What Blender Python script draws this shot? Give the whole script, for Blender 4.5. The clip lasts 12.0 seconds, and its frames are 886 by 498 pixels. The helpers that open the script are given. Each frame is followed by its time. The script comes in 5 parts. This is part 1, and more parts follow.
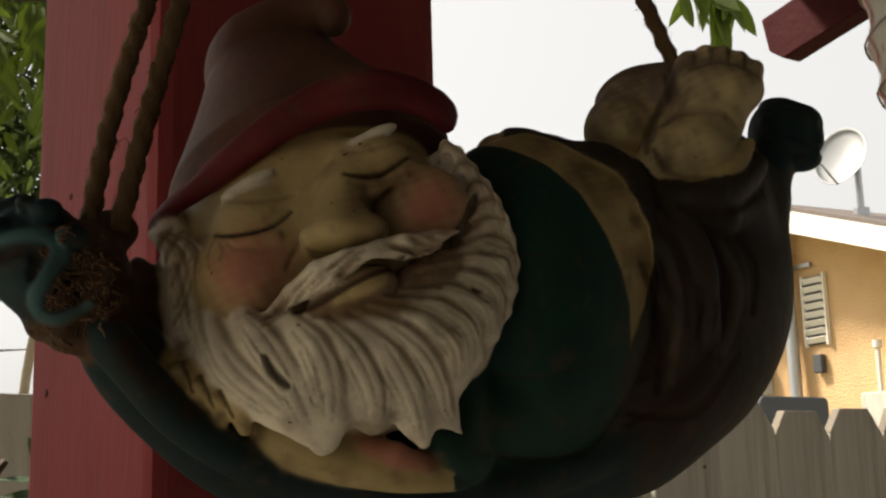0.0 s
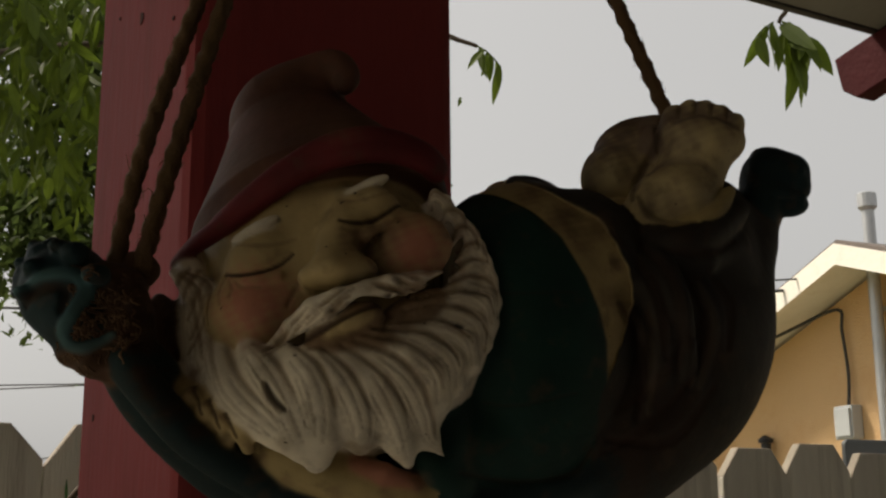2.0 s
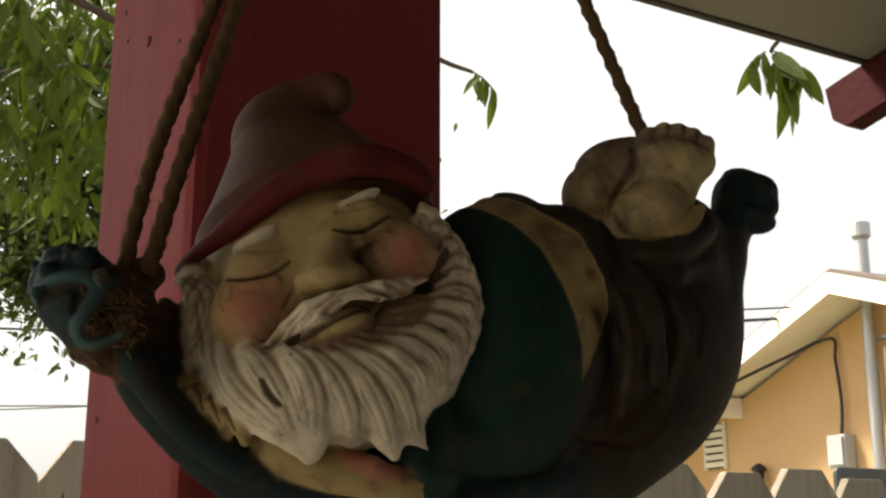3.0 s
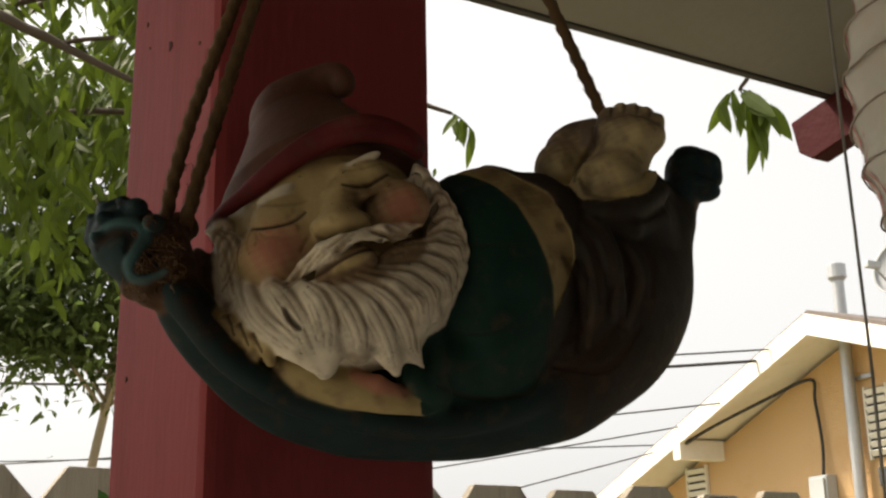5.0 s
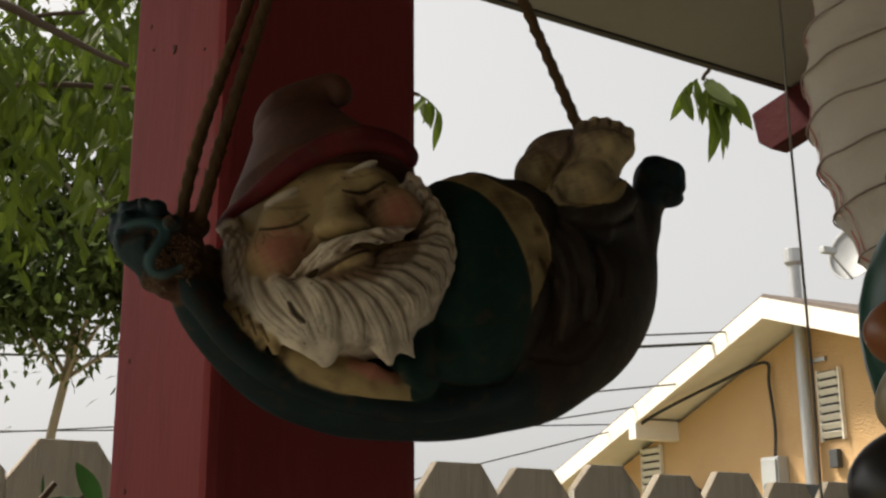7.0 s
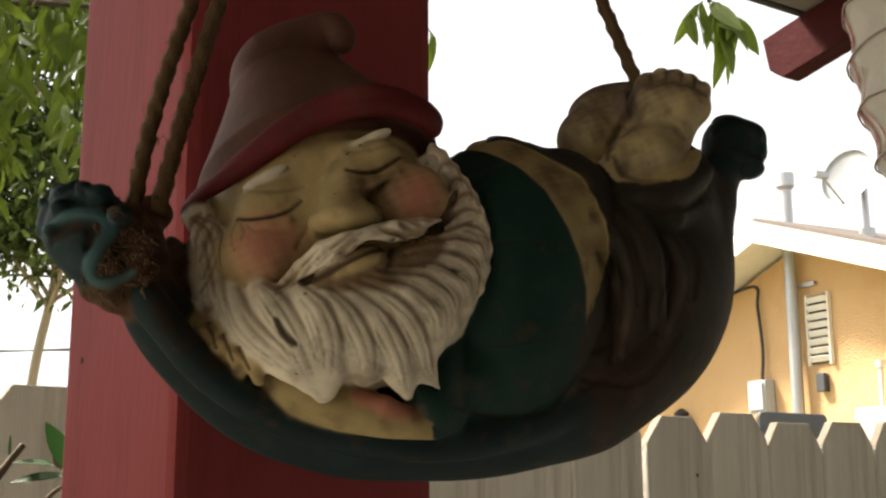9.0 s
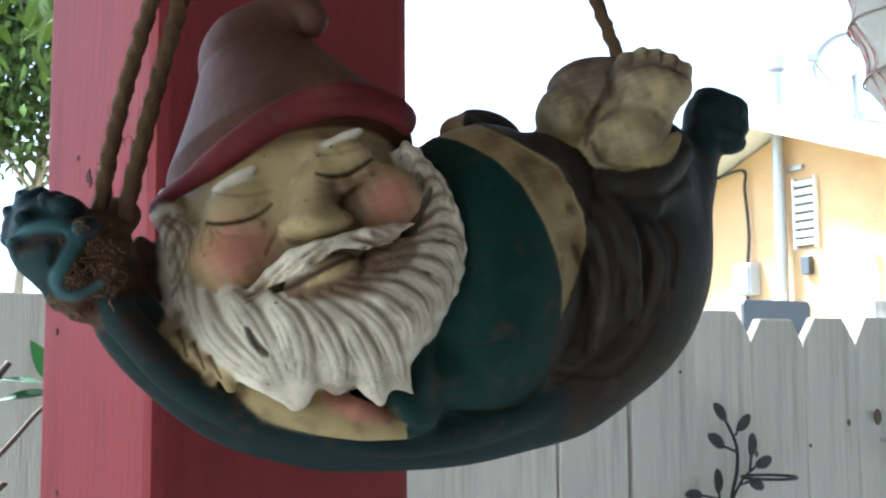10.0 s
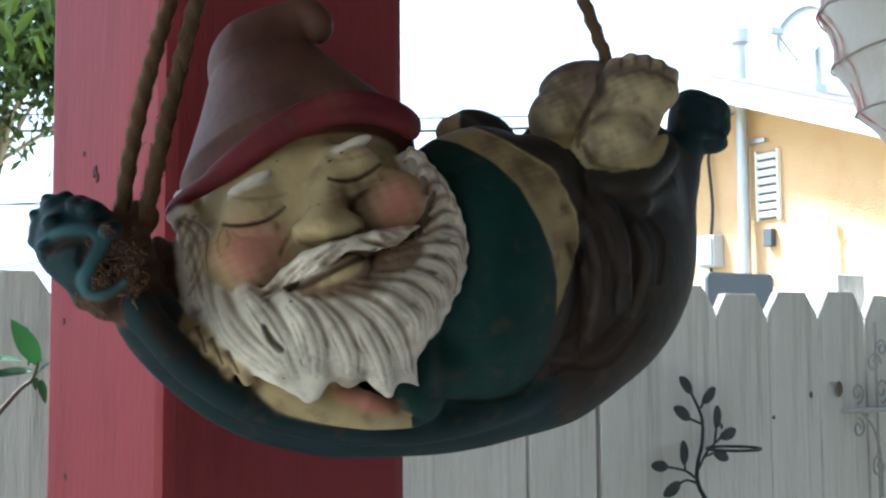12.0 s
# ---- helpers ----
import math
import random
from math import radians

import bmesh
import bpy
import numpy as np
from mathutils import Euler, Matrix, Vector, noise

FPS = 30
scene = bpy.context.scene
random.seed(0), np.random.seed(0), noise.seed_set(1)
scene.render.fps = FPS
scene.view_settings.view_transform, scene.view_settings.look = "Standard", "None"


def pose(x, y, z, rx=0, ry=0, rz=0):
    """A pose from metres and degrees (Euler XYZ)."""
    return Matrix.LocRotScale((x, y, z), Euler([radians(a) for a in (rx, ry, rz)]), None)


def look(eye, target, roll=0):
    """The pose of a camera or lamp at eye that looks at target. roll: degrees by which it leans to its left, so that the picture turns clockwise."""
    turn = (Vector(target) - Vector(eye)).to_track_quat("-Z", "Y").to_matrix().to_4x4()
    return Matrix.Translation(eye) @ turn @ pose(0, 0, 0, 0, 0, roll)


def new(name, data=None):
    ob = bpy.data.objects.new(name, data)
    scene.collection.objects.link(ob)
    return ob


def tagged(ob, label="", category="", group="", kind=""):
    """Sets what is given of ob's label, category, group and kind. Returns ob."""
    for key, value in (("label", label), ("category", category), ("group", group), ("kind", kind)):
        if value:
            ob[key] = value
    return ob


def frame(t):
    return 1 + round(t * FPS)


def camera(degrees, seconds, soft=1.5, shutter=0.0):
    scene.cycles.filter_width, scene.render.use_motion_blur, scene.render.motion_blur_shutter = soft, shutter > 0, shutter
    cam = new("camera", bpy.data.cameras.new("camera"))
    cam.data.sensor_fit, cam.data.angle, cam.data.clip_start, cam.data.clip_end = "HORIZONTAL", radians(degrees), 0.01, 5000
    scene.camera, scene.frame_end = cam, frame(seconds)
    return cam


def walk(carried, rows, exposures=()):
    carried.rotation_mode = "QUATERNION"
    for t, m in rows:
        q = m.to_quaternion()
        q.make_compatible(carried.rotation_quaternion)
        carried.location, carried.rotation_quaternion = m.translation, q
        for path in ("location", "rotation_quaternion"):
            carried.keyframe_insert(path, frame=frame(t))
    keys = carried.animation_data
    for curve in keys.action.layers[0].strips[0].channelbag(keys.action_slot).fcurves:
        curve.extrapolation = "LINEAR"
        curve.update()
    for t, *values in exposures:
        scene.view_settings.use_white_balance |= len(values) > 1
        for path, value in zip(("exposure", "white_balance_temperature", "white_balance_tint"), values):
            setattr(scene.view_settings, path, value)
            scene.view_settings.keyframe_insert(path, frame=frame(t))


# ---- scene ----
cam = camera(40.0, 12.0, soft=2.4)
ROWS = [
    (0.0, pose(0.0188, 0.0624, 0.0135, 100.99, 1.55, 4.14)),
    (0.5, pose(0.0273, 0.0582, 0.0147, 101.86, 1.06, 5.97)),
    (1.0, pose(0.0288, 0.0508, 0.0159, 101.88, 0.33, 6.16)),
    (1.5, pose(0.0387, 0.0433, 0.0115, 102.64, 1.00, 7.05)),
    (2.0, pose(0.0422, 0.0393, 0.0084, 102.85, 0.48, 7.98)),
    (2.5, pose(0.0437, 0.0333, 0.0047, 103.08, 0.18, 8.30)),
    (3.0, pose(0.0468, 0.0209, 0.0000, 104.04, -0.04, 7.62)),
    (5.0, pose(0.0493, -0.0246, -0.0401, 106.39, 0.98, 6.91)),
    (5.5, pose(0.0487, -0.0527, -0.0448, 105.78, 0.84, 5.88)),
    (6.0, pose(0.0504, -0.0704, -0.0445, 105.92, 0.61, 5.10)),
    (6.5, pose(0.0512, -0.0717, -0.0454, 106.04, 0.81, 5.03)),
    (7.0, pose(0.0444, -0.0617, -0.0427, 105.28, 0.40, 4.83)),
    (9.0, pose(0.0271, 0.0175, -0.0016, 101.52, 0.23, 4.21)),
    (9.5, pose(0.0302, 0.0219, 0.0155, 98.23, 0.21, 4.10)),
    (10.0, pose(0.0308, 0.0174, 0.0277, 95.91, 0.37, 3.67)),
    (10.5, pose(0.0299, 0.0125, 0.0324, 94.99, 0.91, 3.14)),
    (11.0, pose(0.0262, 0.0067, 0.0372, 94.44, -0.08, 2.37)),
    (11.5, pose(0.0228, 0.0032, 0.0359, 94.34, -0.37, 1.96)),
    (12.0, pose(0.0221, -0.0002, 0.0334, 94.53, 0.46, 2.01)),
]

EXPOSURES = [(0.0, 1.01, 7050, 10), (0.5, 1.0, 7050, 10), (1.0, 0.95, 7050, 10), (1.5, 0.42, 7050, 10), (2.0, 0.32, 7050, 10), (2.5, 1.02, 7100, 10), (3.0, 1.26, 7150, 10), (5.0, 1.17, 7050, 10), (5.5, 1.01, 7050, 10), (6.5, 0.42, 6950, 10), (7.0, 0.74, 6950, 10), (9.0, 1.7, 7000, 10), (9.5, 2.42, 5550, 6), (10.0, 2.8, 4880, 4), (10.5, 2.65, 4880, 4), (11.0, 2.59, 4880, 4), (12.0, 2.48, 4880, 4)]
walk(cam, ROWS, EXPOSURES)

# ---- light ----
SUN_UP, SUN_TURN = 52, 288
world = bpy.data.worlds.new("overcast_sky")
scene.world = world
world.use_nodes = True
wn = world.node_tree
sky = wn.nodes.new("ShaderNodeTexSky")
sky.sky_type = "NISHITA"
sky.sun_disc = False
sky.sun_elevation = radians(SUN_UP)
sky.sun_rotation = radians(SUN_TURN)
sky.air_density, sky.dust_density, sky.ozone_density = 1.0, 7.0, 1.0
veil = wn.nodes.new("ShaderNodeHueSaturation")
veil.inputs["Saturation"].default_value = 0.22
cover = wn.nodes.new("ShaderNodeMix")
cover.data_type = "RGBA"
cover.inputs["Factor"].default_value = 0.7
cover.inputs["B"].default_value = (2.9, 3.0, 3.15, 1)
back = wn.nodes["Background"]
back.inputs["Strength"].default_value = 0.145
wn.links.new(sky.outputs["Color"], veil.inputs["Color"])
wn.links.new(veil.outputs["Color"], cover.inputs["A"])
wn.links.new(cover.outputs["Result"], back.inputs["Color"])

sun = new("sun", bpy.data.lights.new("sun", "SUN"))
sun.data.energy, sun.data.angle, sun.data.color = 5.0, radians(10), (1.0, 0.93, 0.82)
sa, se = radians(SUN_TURN), radians(SUN_UP)
SUN_FROM = Vector((math.sin(sa) * math.cos(se), math.cos(sa) * math.cos(se), math.sin(se)))
sun.matrix_world = look(SUN_FROM * 50, (0, 0, 0))


# ---- materials ----
def material(name, color, rough=0.7, metal=0.0, scale=30.0, spread=0.25, bump=0.2, fine=8.0, stretch=(1, 1, 1), stain=None, stain_scale=6.0, stain_amount=0.5, piece=0.0, see_through=0.0, gloss=0.5):
    """A painted, weathered or natural surface: two scales of variation, optional stains and a change from piece to piece."""
    m = bpy.data.materials.new(name)
    m.use_nodes = True
    nt = m.node_tree
    bsdf = nt.nodes["Principled BSDF"]
    link = nt.links.new
    coords = nt.nodes.new("ShaderNodeTexCoord")
    mapping = nt.nodes.new("ShaderNodeMapping")
    mapping.inputs["Scale"].default_value = stretch
    link(coords.outputs["Object"], mapping.inputs["Vector"])
    large = nt.nodes.new("ShaderNodeTexNoise")
    large.inputs["Scale"].default_value, large.inputs["Detail"].default_value = scale, 6
    small = nt.nodes.new("ShaderNodeTexNoise")
    small.inputs["Scale"].default_value, small.inputs["Detail"].default_value = scale * fine, 4
    for n in (large, small):
        link(mapping.outputs["Vector"], n.inputs["Vector"])
    tone = nt.nodes.new("ShaderNodeMix")
    tone.data_type = "RGBA"
    tone.inputs["A"].default_value = (*[c * (1 - spread) for c in color], 1)
    tone.inputs["B"].default_value = (*[min(1, c * (1 + spread)) for c in color], 1)
    add = nt.nodes.new("ShaderNodeMath")
    add.operation = "MULTIPLY_ADD"
    add.inputs[1].default_value = 0.35
    link(small.outputs["Fac"], add.inputs[0])
    half = nt.nodes.new("ShaderNodeMath")
    half.operation = "MULTIPLY"
    half.inputs[1].default_value = 0.65
    link(large.outputs["Fac"], half.inputs[0])
    link(half.outputs[0], add.inputs[2])
    link(add.outputs[0], tone.inputs["Factor"])
    out = tone.outputs["Result"]
    if stain:
        blot = nt.nodes.new("ShaderNodeTexNoise")
        blot.inputs["Scale"].default_value, blot.inputs["Detail"].default_value, blot.inputs["Roughness"].default_value = stain_scale, 8, 0.7
        link(mapping.outputs["Vector"], blot.inputs["Vector"])
        ramp = nt.nodes.new("ShaderNodeMapRange")
        ramp.inputs["From Min"].default_value, ramp.inputs["From Max"].default_value = 0.5, 0.72
        ramp.inputs["To Max"].default_value = stain_amount
        link(blot.outputs["Fac"], ramp.inputs["Value"])
        mixed = nt.nodes.new("ShaderNodeMix")
        mixed.data_type = "RGBA"
        mixed.inputs["B"].default_value = (*stain, 1)
        link(ramp.outputs["Result"], mixed.inputs["Factor"])
        link(out, mixed.inputs["A"])
        out = mixed.outputs["Result"]
    if piece:
        info = nt.nodes.new("ShaderNodeObjectInfo")
        rng = nt.nodes.new("ShaderNodeMapRange")
        rng.inputs["To Min"].default_value, rng.inputs["To Max"].default_value = 1 - piece, 1 + piece
        link(info.outputs["Random"], rng.inputs["Value"])
        hsv = nt.nodes.new("ShaderNodeHueSaturation")
        link(rng.outputs["Result"], hsv.inputs["Value"])
        link(out, hsv.inputs["Color"])
        out = hsv.outputs["Color"]
    link(out, bsdf.inputs["Base Color"])
    bsdf.inputs["Roughness"].default_value = rough
    bsdf.inputs["Metallic"].default_value = metal
    bsdf.inputs["Specular IOR Level"].default_value = gloss
    if see_through:
        thin = nt.nodes.new("ShaderNodeBsdfTranslucent")
        link(out, thin.inputs["Color"])
        both = nt.nodes.new("ShaderNodeMixShader")
        both.inputs[0].default_value = see_through
        link(bsdf.outputs[0], both.inputs[1])
        link(thin.outputs[0], both.inputs[2])
        link(both.outputs[0], nt.nodes["Material Output"].inputs["Surface"])
    if bump:
        relief = nt.nodes.new("ShaderNodeBump")
        relief.inputs["Strength"].default_value = bump
        relief.inputs["Distance"].default_value = 0.2 / scale
        link(add.outputs[0], relief.inputs["Height"])
        link(relief.outputs[0], bsdf.inputs["Normal"])
    return m


RED = material("red_paint", (0.27, 0.045, 0.05), 0.7, scale=14, spread=0.2, bump=0.12, fine=10, stretch=(2.4, 2.4, 0.4), stain=(0.15, 0.025, 0.027), stain_scale=20, stain_amount=0.5, gloss=0.18)
# red of the beams, with the shade under the roof put into the colour
RED_BEAM_SHADED = material("red_beam_paint_shaded", (0.055, 0.009, 0.011), 0.85, scale=10, spread=0.25, bump=0.2, gloss=0.15)
PLY = material("grey_roof_underside", (0.27, 0.255, 0.235), 0.85, scale=9, spread=0.12, bump=0.1, stain=(0.22, 0.2, 0.17), stain_amount=0.4)
DRIP = material("dark_roof_edge", (0.05, 0.045, 0.04), 0.7)
FENCE = material("weathered_white_paint", (0.83, 0.785, 0.71), 0.85, scale=6, spread=0.24, bump=0.55, fine=14, stretch=(7, 7, 0.4), stain=(0.30, 0.26, 0.21), stain_scale=5, stain_amount=0.5, piece=0.09)
BARE = material("bare_grey_wood", (0.16, 0.12, 0.09), 0.9, scale=20, spread=0.3, stretch=(6, 6, 0.6))
GRAIN = material("weathered_end_grain", (0.30, 0.26, 0.21), 0.95, scale=25, spread=0.35, bump=0.4)
STUCCO = material("orange_stucco", (0.64, 0.42, 0.22), 0.95, scale=1.5, spread=0.1, bump=0.5, fine=40, stain=(0.52, 0.28, 0.12), stain_scale=1.1, stain_amount=0.6)
STUCCO_OWN = material("tan_stucco", (0.19, 0.158, 0.122), 0.95, scale=2, spread=0.1, bump=0.4, fine=30)
WHITE = material("white_trim_paint", (0.78, 0.75, 0.68), 0.7, scale=3, spread=0.08, bump=0.1, stain=(0.55, 0.5, 0.42), stain_amount=0.4)
SHINGLE = material("grey_brown_shingle", (0.12, 0.1, 0.09), 0.95, scale=12, spread=0.35, bump=0.5)
STEEL = material("galvanised_steel", (0.45, 0.46, 0.47), 0.45, 0.8, scale=20, spread=0.15)
BOXGREY = material("grey_enamel", (0.38, 0.4, 0.41), 0.5, scale=8, spread=0.08)
DISHGREY = material("pale_grey_enamel", (0.3, 0.31, 0.32), 0.5, scale=8, spread=0.06)
BLACK = material("black_iron", (0.025, 0.025, 0.027), 0.55, 0.4, scale=60, spread=0.3)
CABLE = material("black_cable", (0.03, 0.03, 0.03), 0.7)
SLATE = material("dark_grey_plastic", (0.045, 0.05, 0.055), 0.6, scale=15, spread=0.15)
DARK = material("dark_recess", (0.02, 0.02, 0.02), 0.9)
DARK_BARK = material("dark_brown_bark", (0.055, 0.042, 0.03), 0.9, gloss=0.15, scale=25, spread=0.3, bump=0.5)
BARK = material("pale_grey_bark", (0.30, 0.25, 0.18), 0.9, scale=25, spread=0.3, bump=0.5)
TWIG = material("brown_twig", (0.09, 0.06, 0.04), 0.85, scale=60, spread=0.3)
LEAF = material("fresh_green_leaf", (0.085, 0.125, 0.014), 0.6, scale=40, spread=0.4, piece=0.2, see_through=0.45, gloss=0.25)
LEAF_FAR = material("dark_green_leaf", (0.068, 0.10, 0.026), 0.6, scale=3, spread=0.55, see_through=0.5, gloss=0.25)
LEAF_NEAR = material("glossy_green_leaf", (0.03, 0.085, 0.02), 0.5, scale=50, spread=0.3, see_through=0.35)
ROPE = material("brown_jute_rope", (0.13, 0.075, 0.035), 0.95, scale=120, spread=0.5, bump=0.6)
GREY_STRING = material("grey_string", (0.20, 0.19, 0.18), 0.9, scale=200, spread=0.4)
STRING = material("brown_string", (0.12, 0.075, 0.045), 0.95, scale=200, spread=0.4)
CLOTH = material("faded_white_cloth", (0.70, 0.66, 0.60), 0.85, scale=18, spread=0.10, bump=0.3, stain=(0.56, 0.46, 0.40), stain_scale=9, stain_amount=0.35, see_through=0.35)
WIRE = material("rib_wire", (0.3, 0.24, 0.2), 0.7)
GRASS = material("dry_grass_ground", (0.14, 0.13, 0.07), 0.95, scale=3, spread=0.4, bump=0.6)
PAVING = material("grey_concrete", (0.20, 0.19, 0.175), 0.9, scale=4, spread=0.15, bump=0.2)
SCROLL = material("pale_grey_painted_iron", (0.42, 0.40, 0.37), 0.7, scale=60, spread=0.3)


# ---- builders ----
def mesh_of(name, bm, mat, smooth=False):
    me = bpy.data.meshes.new(name)
    bm.normal_update()
    bm.to_mesh(me)
    bm.free()
    if mat:
        me.materials.append(mat)
    if smooth:
        me.shade_smooth()
    return me


def part(name, bm, mat, parent=None, label="", smooth=False, at=None):
    ob = new(name, mesh_of(name, bm, mat, smooth))
    if at is not None:
        ob.matrix_basis = at
    if parent:
        ob.parent = parent
    return tagged(ob, label)


def thing(name, place, label, category, group="", kind=""):
    ob = new(name)
    ob.empty_display_size = 0.02
    ob.matrix_basis = place if isinstance(place, Matrix) else Matrix.Translation(place)
    return tagged(ob, label, category, group, kind)


def box(bm, size, m=None, bevel=0.0):
    r = bmesh.ops.create_cube(bm, size=1, matrix=Matrix.Diagonal((*size, 1)))
    vs = r["verts"]
    if bevel:
        es = list({e for v in vs for e in v.link_edges})
        b = bmesh.ops.bevel(bm, geom=es, offset=bevel, segments=2, profile=0.6, affect="EDGES")
        vs = list({v for f in b["faces"] for v in f.verts} | {v for v in vs if v.is_valid})
    if m is not None:
        bmesh.ops.transform(bm, matrix=m, verts=vs)
    return bm


def prism(bm, outline, depth, m=None, bevel=0.0):
    """A flat outline in x and z, given thickness along y."""
    vs = [bm.verts.new((x, -depth / 2, z)) for x, z in outline]
    f = bm.faces.new(vs)
    r = bmesh.ops.extrude_face_region(bm, geom=[f])
    top = [g for g in r["geom"] if isinstance(g, bmesh.types.BMVert)]
    bmesh.ops.translate(bm, verts=top, vec=(0, depth, 0))
    allv = vs + top
    bmesh.ops.recalc_face_normals(bm, faces=list({f for v in allv for f in v.link_faces}))
    if bevel:
        es = list({e for v in allv for e in v.link_edges})
        b = bmesh.ops.bevel(bm, geom=es, offset=bevel, segments=1, affect="EDGES")
        allv = list({v for f in b["faces"] for v in f.verts} | {v for v in allv if v.is_valid})
    if m is not None:
        bmesh.ops.transform(bm, matrix=m, verts=allv)
    return bm


def sweep(bm, pts, radii, sides=8, twist=0.0, lobes=0, caps=True):
    """A tube along points; lobes give it the strands of a rope."""
    pts = [Vector(p) for p in pts]
    if not hasattr(radii, "__len__"):
        radii = [radii] * len(pts)
    rings, up = [], None
    for i, p in enumerate(pts):
        d = (pts[min(i + 1, len(pts) - 1)] - pts[max(i - 1, 0)]).normalized()
        if up is None:
            up = d.orthogonal().normalized()
        up = (up - d * up.dot(d)).normalized()
        side = d.cross(up)
        ring = []
        for k in range(sides):
            a = 2 * math.pi * k / sides
            r = radii[i] * (1 + (0.22 * math.cos(lobes * (a + twist * i)) if lobes else 0))
            ring.append(bm.verts.new(p + (up * math.cos(a) + side * math.sin(a)) * r))
        rings.append(ring)
    for a, b in zip(rings, rings[1:]):
        for k in range(sides):
            bm.faces.new((a[k], a[(k + 1) % sides], b[(k + 1) % sides], b[k]))
    if caps:
        bm.faces.new(rings[0][::-1])
        bm.faces.new(rings[-1])
    return bm


def smooth_path(pts, steps=6):
    """A curve through the points."""
    pts = [Vector(p) for p in pts]
    out = []
    for i in range(len(pts) - 1):
        a, b, c, d = pts[max(i - 1, 0)], pts[i], pts[i + 1], pts[min(i + 2, len(pts) - 1)]
        for s in range(steps):
            t = s / steps
            out.append(0.5 * (2 * b + (c - a) * t + (2 * a - 5 * b + 4 * c - d) * t * t + (3 * b - a - 3 * c + d) * t ** 3))
    return out + [pts[-1]]


def lathe(bm, profile, sides=24, m=None):
    vs, rings = [], []
    for r, z in profile:
        ring = [bm.verts.new((r * math.cos(2 * math.pi * k / sides), r * math.sin(2 * math.pi * k / sides), z)) for k in range(sides)]
        rings.append(ring)
        vs += ring
    for a, b in zip(rings, rings[1:]):
        for k in range(sides):
            bm.faces.new((a[k], a[(k + 1) % sides], b[(k + 1) % sides], b[k]))
    bm.faces.new(rings[0][::-1])
    bm.faces.new(rings[-1])
    if m is not None:
        bmesh.ops.transform(bm, matrix=m, verts=vs)
    return bm


def add_leaf(bm, base, way, face, size, width, fold=0.25, curl=0.25, points=5):
    """One pointed leaf: a folded blade along way, with its upper side towards face."""
    way = Vector(way).normalized()
    face = (Vector(face) - way * Vector(face).dot(way)).normalized()
    side = way.cross(face)
    mid, left, right = [], [], []
    for i in range(points + 1):
        s = i / points
        w = width * math.sin(math.pi * min(1, s * 0.9 + 0.08)) ** 0.85 * (1 - s * 0.35) if i < points else 0
        p = Vector(base) + way * size * s - face * size * curl * s * s
        mid.append(bm.verts.new(p))
        left.append(bm.verts.new(p + side * w + face * w * fold) if w else mid[-1])
        right.append(bm.verts.new(p - side * w + face * w * fold) if w else mid[-1])
    for i in range(points):
        for edge, flip in ((left, False), (right, True)):
            q = [mid[i], mid[i + 1], edge[i + 1], edge[i]]
            q = list(dict.fromkeys(q))
            if len(q) > 2:
                bm.faces.new(q[::-1] if flip else q)
    return bm


GROUND = -1.75
YARD = radians(38)
ALONG = Vector((math.cos(YARD), math.sin(YARD), 0))
OUT = Vector((-math.sin(YARD), math.cos(YARD), 0))
TURN = Matrix.Rotation(YARD, 4, "Z")


def spot(origin, s, out, z):
    return Vector(origin) + ALONG * s + OUT * out + Vector((0, 0, z))


# ---- ground ----
bm = bmesh.new()
bmesh.ops.create_grid(bm, x_segments=40, y_segments=40, size=400)
tagged(part("ground", bm, GRASS, at=pose(0, 0, GROUND)), "dry brown-green yard ground reaching the horizon", "ground", kind="structure")
bm = bmesh.new()
box(bm, (7, 4.6, 0.1), bevel=0.01)
tagged(part("patio_slab", bm, PAVING, at=Matrix.Translation(spot((-0.06, 0.41, 0), 0, -1.9, GROUND + 0.04)) @ TURN), "grey concrete patio slab", "slab", kind="structure")

# ---- unseen house wall, added behind the patio to keep sky light out ----
bm = bmesh.new()
box(bm, (12, 0.2, 3.4))
tagged(part("wall_unseen", bm, STUCCO_OWN, at=Matrix.Translation(spot((-0.06, 0.41, 0), 0, -4.1, GROUND + 1.7)) @ TURN), "plain tan stucco wall, unseen, added behind the patio to limit its light", "wall", kind="structure")

# ---- patio roof ----
EAVE = Vector((0.457, 1.889, 0.764))
SLOPE = math.atan(0.195)
ROOF = Matrix.Translation(EAVE) @ TURN @ Matrix.Rotation(-SLOPE, 4, "X")
roof = thing("patio_roof", ROOF, "patio roof with grey panels and red rafters darkened for shade", "roof", kind="structure")
bm = bmesh.new()
box(bm, (10.4, 5.3, 0.014), Matrix.Translation((-0.3, -2.65, 0.007)))
part("roof_panel", bm, PLY, roof, "grey weathered plywood underside")
bm = bmesh.new()
box(bm, (10.4, 0.012, 0.03), Matrix.Translation((-0.3, 0.007, 0.012)), bevel=0.002)
part("drip_edge", bm, DRIP, roof, "dark metal roof edge")
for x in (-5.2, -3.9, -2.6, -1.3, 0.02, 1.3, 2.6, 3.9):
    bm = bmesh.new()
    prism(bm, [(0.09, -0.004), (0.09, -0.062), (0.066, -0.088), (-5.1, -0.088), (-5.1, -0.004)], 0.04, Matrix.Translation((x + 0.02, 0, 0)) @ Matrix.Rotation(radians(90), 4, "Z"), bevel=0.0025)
    part("rafter", bm, RED_BEAM_SHADED, roof, "red painted rafter, darkened for shade")
